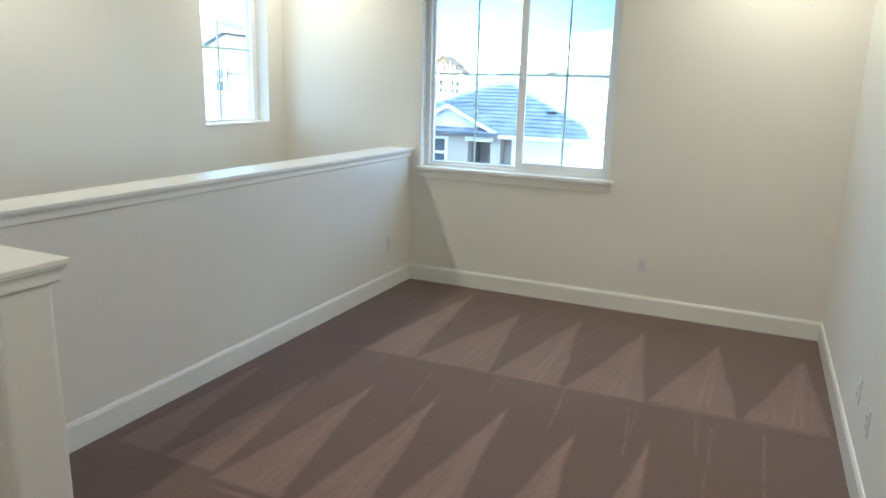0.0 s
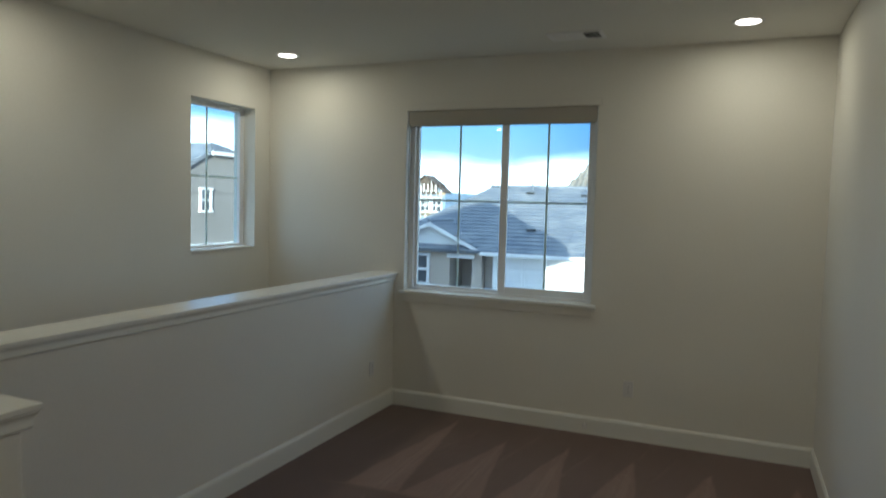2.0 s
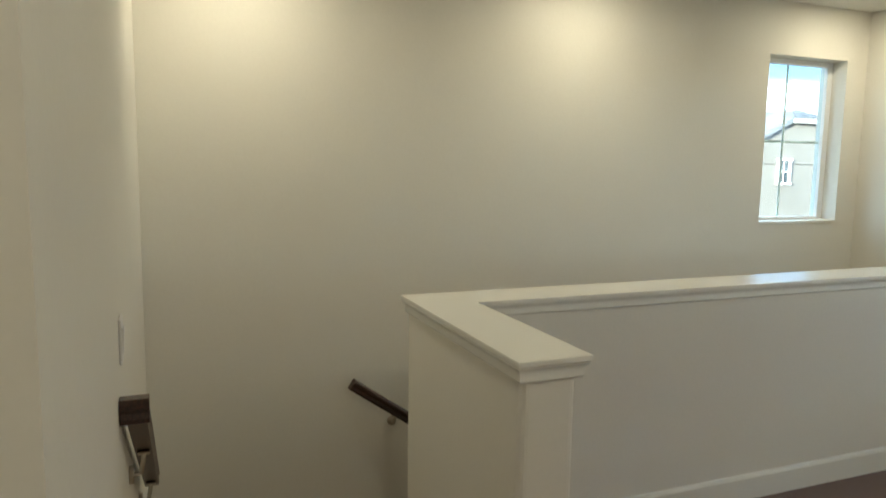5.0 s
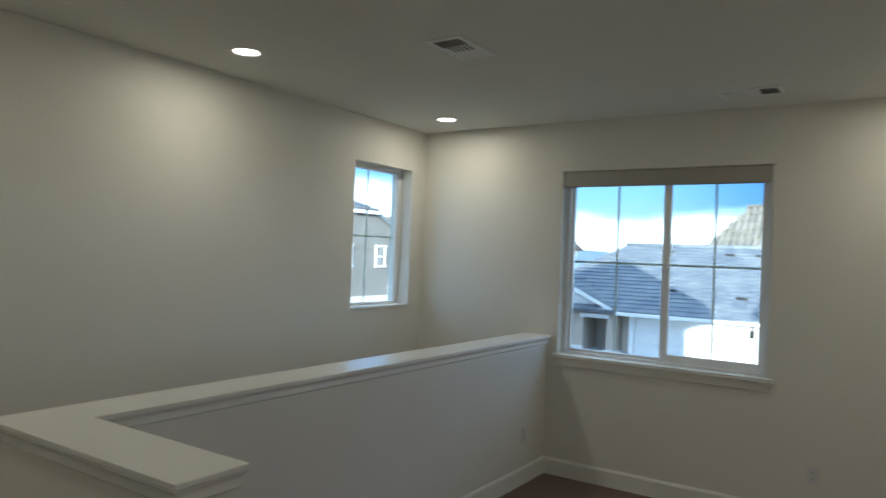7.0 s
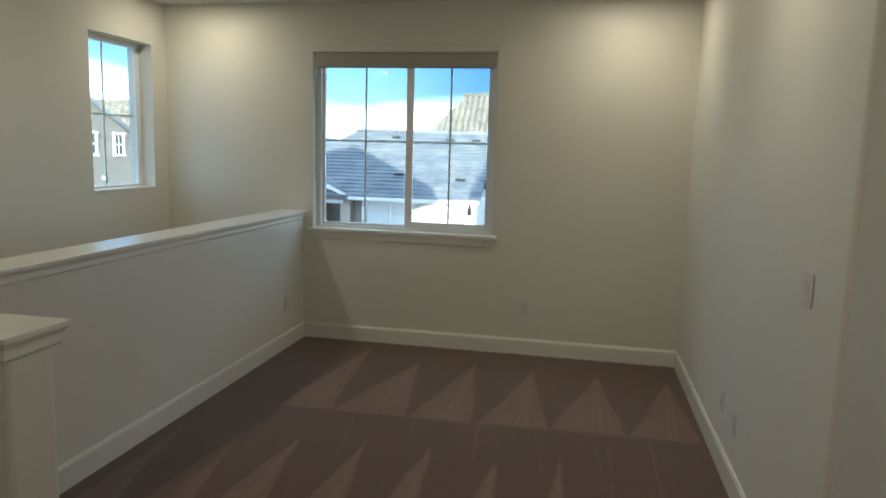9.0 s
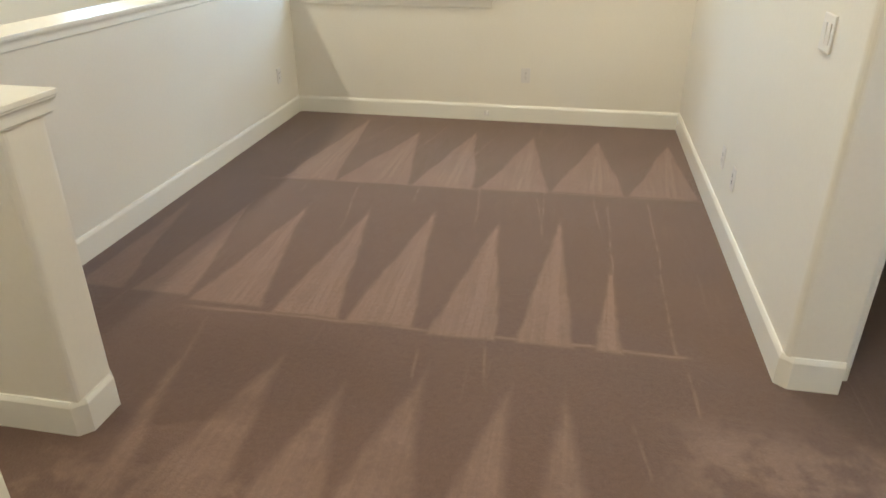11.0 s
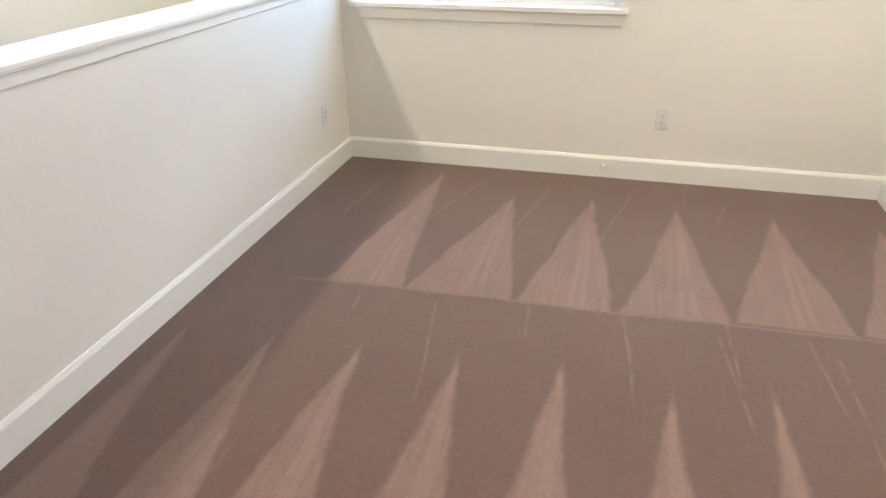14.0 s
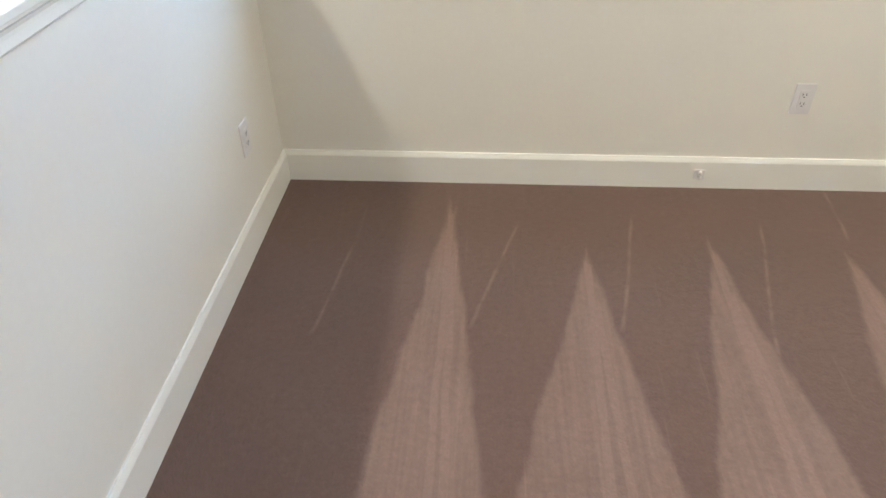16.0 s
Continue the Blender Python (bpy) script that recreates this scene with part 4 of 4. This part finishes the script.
part("door_frame", boxes((-7.15, GY - 0.01, LOW, -7.07, GY + 0.05, -0.62)), OUT_TRIM, hs)
gd = part("garage_door", boxes((-6.95, GY + 0.22, LOW, -2.6, GY + 0.28, -0.62)), GARAGE, hs, "white sectional garage door")
for i in range(4):
    for j in range(4):
        x0, z0 = -6.9 + j * 1.07, LOW + 0.03 + i * 0.575
        part("panel", box(bmesh.new(), x0 + 0.05, GY + 0.195, z0 + 0.05, x0 + 1.02, GY + 0.222, z0 + 0.53, bevel=0.02, segments=1), GARAGE, gd)
part("garage_trim", boxes((-7.07, GY - 0.02, LOW, -6.95, GY + 0.05, -0.5), (-2.6, GY - 0.02, LOW, -2.48, GY + 0.05, -0.5), (-6.95, GY - 0.02, -0.62, -2.6, GY + 0.05, -0.5)), OUT_TRIM, hs)
wl_ob = part("wall_lantern", boxes((-2.42, GY - 0.14, -1.05, -2.28, GY + 0.02, -0.78)), IRON, hs, "black iron wall lantern")
part("lantern_top", tube([(-2.35, GY - 0.06, -0.80), (-2.35, GY - 0.06, -0.62)], 0.04, 8), IRON, wl_ob)

# house behind with barrel tiles
hb = thing("house", "house behind with tan barrel tile roof", "house")
part("wall", boxes((-7.9, 42.6, LOW, 9.0, 52, 2.4)), CREAM, hb)
roof_plane(hb, [(-9.0, 42, 2.3), (9.5, 42, 2.3), (9.5, 47.0, 5.75), (-6.7, 47.0, 5.75)], TAN_TILE)
roof_plane(hb, [(-9.0, 42, 2.3), (-6.7, 47.0, 5.75), (-9.0, 52, 2.3)], TAN_TILE)
for k in range(6):
    s = k / 6
    barrel_tiles(hb, -8.8 + 2.2 * s, 5.0, 42 + 5 * s, 2.3 + 3.45 * s, 42 + 5 * (s + 1 / 6), 2.3 + 3.45 * (s + 1 / 6), TAN_TILE)
part("ridge_cap", tube([(-6.8, 47.0, 5.86), (9.5, 47.0, 5.86)], 0.16, 10), TAN_TILE, hb, smooth=True)

# house seen from the stairwell window
hw = thing("house", "two-storey greige house with gable and white trimmed windows", "house")
GX = -14.0
GC, GE, GS = 14.2, 0.70, 0.47      # middle of the gable, half of its clipped top, slope
CZ = 3.20                          # clipped edge
EY = 4.0                           # half width to the eaves
part("wall", boxes((GX - 9, GC - 3.6, LOW, GX, GC + 3.6, CZ - GS * (EY - GE) + 0.12)), GREIGE, hw)
part("gable", slab([(GC - 3.6, CZ - GS * (EY - GE) + 0.1), (GC + 3.6, CZ - GS * (EY - GE) + 0.1), (GC + GE, CZ - 0.12), (GC - GE, CZ - 0.12)], "x", GX - 0.15, GX), GREIGE, hw)
for s in (-1, 1):
    part("rake_board", slab([(GC + s * GE, CZ), (GC + s * GE, CZ - 0.12), (GC + s * EY, CZ - GS * (EY - GE) - 0.12), (GC + s * EY, CZ - GS * (EY - GE))], "x", GX + 0.06, GX + 0.13), OUT_TRIM, hw)
    roof_plane(hw, [(GX - 0.55, GC, CZ + GS * GE), (GX - 9.3, GC, CZ + GS * GE), (GX - 9.3, GC + s * EY, CZ - GS * (EY - GE)), (GX + 0.14, GC + s * EY, CZ - GS * (EY - GE)), (GX + 0.14, GC + s * GE, CZ)], GREY_TILE)
roof_plane(hw, [(GX - 0.55, GC, CZ + GS * GE + 0.004), (GX + 0.18, GC - GE, CZ), (GX + 0.18, GC + GE, CZ)], GREY_TILE, "clipped_roof")
roof_courses(hw, (GX + 0.20, GC - GE, CZ + 0.02), (GX + 0.20, GC + GE, CZ + 0.02), (GX - 0.5, GC + 0.03, CZ + GS * GE + 0.02), (GX - 0.5, GC - 0.03, CZ + GS * GE + 0.02), 0.3, GREY_TILE)
part("gutter", box(bmesh.new(), GX + 0.15, GC - GE, CZ - 0.15, GX + 0.24, GC + GE, CZ - 0.02, bevel=0.02), OUT_TRIM, hw)
for wy in (11.5, 13.37, 15.25, 16.67):
    house_window(hw, pose(GX, wy, 1.53, 0, 0, 90), 0.42, 0.68, 0.075)
    house_window(hw, pose(GX, wy, -1.3, 0, 0, 90), 0.6, 1.2, 0.10)
part("wall_light", box(bmesh.new(), GX, 15.74, 0.31, GX + 0.12, 15.84, 0.42, bevel=0.02), OUT_TRIM, hw)
# white band put in for a brightly lit surface low in the stairwell window's view
part("base_band", boxes((GX, GC - 3.6, -0.30, GX + 0.10, GC + 3.6, 0.06)), OUT_TRIM, hw)

hn = thing("house", "neighbouring house with lit tan tile roof", "house")
part("wall", boxes((-38, 25.4, LOW, -19.1, 36, 2.4)), CREAM, hn)
roof_plane(hn, [(-38.5, 24.8, 2.35), (-18.5, 24.8, 2.35), (-20.5, 30, 3.9), (-38.5, 30, 3.9)], TAN_TILE)
roof_plane(hn, [(-38.5, 30, 3.9), (-20.5, 30, 3.9), (-18.5, 36.5, 2.35), (-38.5, 36.5, 2.35)], TAN_TILE)
roof_plane(hn, [(-18.5, 24.8, 2.35), (-18.5, 36.5, 2.35), (-20.5, 30, 3.9)], TAN_TILE)
for k in range(4):
    s = k / 4
    barrel_tiles(hn, -38.4, -18.7 - 1.9 * s, 24.8 + 5.2 * s, 2.35 + 1.55 * s, 24.8 + 5.2 * (s + 0.25), 2.35 + 1.55 * (s + 0.25), TAN_TILE)
part("fascia", boxes((-38.5, 24.7, 2.1, -18.5, 24.8, 2.34)), OUT_TRIM, hn)
part("fence_wall", boxes((-30, 23.6, LOW, -19.1, 23.8, 0.1)), CREAM, hn)
house_window(hn, pose(-22.0, 25.4, 0.75), 1.6, 1.15)
house_window(hn, pose(-26.0, 25.4, 0.75), 1.6, 1.15)

# house being built, far off
hc = thing("house", "unfinished house with blue wrap, bare roofs and lumber", "house")
part("wall", boxes((-27.5, 52, LOW, -21.5, 60, 2.6)), WRAP, hc)
for cx, half, top, low, y in ((-23.25, 1.25, 4.10, 3.25, 51.6), (-22.55, 1.2, 3.55, 2.60, 52.0), (-26.0, 1.5, 4.0, 3.0, 52.0)):
    # the gable at -23.25 takes the dark roof brown to paint in its shade
    part("gable", slab([(cx - half * 0.86, 2.4), (cx + half * 0.86, 2.4), (cx + half * 0.86, low + 0.02), (cx, top - 0.12), (cx - half * 0.86, low + 0.02)], "y", y, y + 0.2), BARE_ROOF if cx == -23.25 else WRAP, hc)
    for s in (-1, 1):
        roof_plane(hc, [(cx, y - 0.4, top), (cx, 53.2, top), (cx + s * half, 53.2, low), (cx + s * half, y - 0.4, low)], BARE_ROOF)
for z in (0.45, 2.35):
    part("floor_band", boxes((-27.5, 51.92, z, -21.5, 52.0, z + 0.22)), LUMBER, hc)
for wx in (-24.9, -23.5, -22.3):
    house_window(hc, pose(wx, 52, 1.45), 0.8, 1.1, 0.10)
    house_window(hc, pose(wx, 52, -0.9), 0.8, 1.3, 0.10)
for k in range(6):
    part("stud", boxes((-24.2 + 0.38 * k, 51.45, 2.6, -24.12 + 0.38 * k, 51.55, 3.3)), OUT_TRIM, hc)
scaffold = thing("scaffold", "white scaffold in front of the unfinished house", "scaffold")
for k in range(10):
    x = -25.6 + k * 0.48
    part("pole", tube([(x, 50.5, LOW), (x, 50.5, 2.75 + 0.42 * ((k * 5) % 3))], 0.028, 6), OUT_TRIM, scaffold)
    if k:
        part("brace", tube([(x - 0.48, 50.5, -0.5 + 1.9 * (k % 2)), (x, 50.5, 0.7 + 1.9 * (k % 2))], 0.02, 6), OUT_TRIM, scaffold)
for z in (-0.6, 0.75, 2.1):
    part("board", boxes((-25.9, 50.2, z, -21.2, 50.9, z + 0.08)), LUMBER, scaffold)
    part("guard_rail", tube([(-25.9, 50.45, z + 0.6), (-21.2, 50.45, z + 0.6)], 0.024, 6), OUT_TRIM, scaffold)

# own house, unseen roof and outer walls; roof profile fitted to its shadow across the street
own = thing("own_house", "house around the room with gabled tile roof", "house", kind="structure")
OX0, OX1, OY0 = -1.75, 6.4, -7.8
# the eastern blocks are added to keep direct sun out of the hall window
part("outer_wall", boxes((4.76, -5.7, LOW, 6.1, -2.6, -0.35), (4.76, OY0 + 0.1, LOW, 6.1, -5.7, TOP), (4.76, -2.6, LOW, 6.1, 0.18, TOP), (-1.45, OY0, LOW, 4.76, -7.03, TOP), (4.76, OY0, LOW, 6.1, OY0 + 0.1, TOP)), TAUPE, own)
part("roof", slab([(OX0 - 0.4, TOP + 0.02), (6.85, TOP + 0.02), (6.85, 3.65), (3.75, 5.99), (OX0 - 0.4, 3.3)], "y", -2.6, 0.5), GREY_TILE, own)
# cut narrower here so that skylight reaches the hall window
part("roof", slab([(OX0 - 0.4, TOP + 0.02), (4.85, TOP + 0.02), (4.85, 5.16), (3.75, 5.99), (OX0 - 0.4, 3.3)], "y", OY0, -2.604), GREY_TILE, own)
# unseen neighbour, placed and shaped for the shadow it casts across the street
east_house = thing("house", "taupe two-storey house with tile roof next door", "house")
part("wall", boxes((11.8, -5.7, LOW, 17.2, 0.2, 4.35)), TAUPE, east_house)
part("roof", slab([(11.4, 4.2), (17.6, 4.2), (17.6, 4.4), (14.4, 7.9), (11.4, 4.4)], "y", -6.0, 0.5), GREY_TILE, east_house)
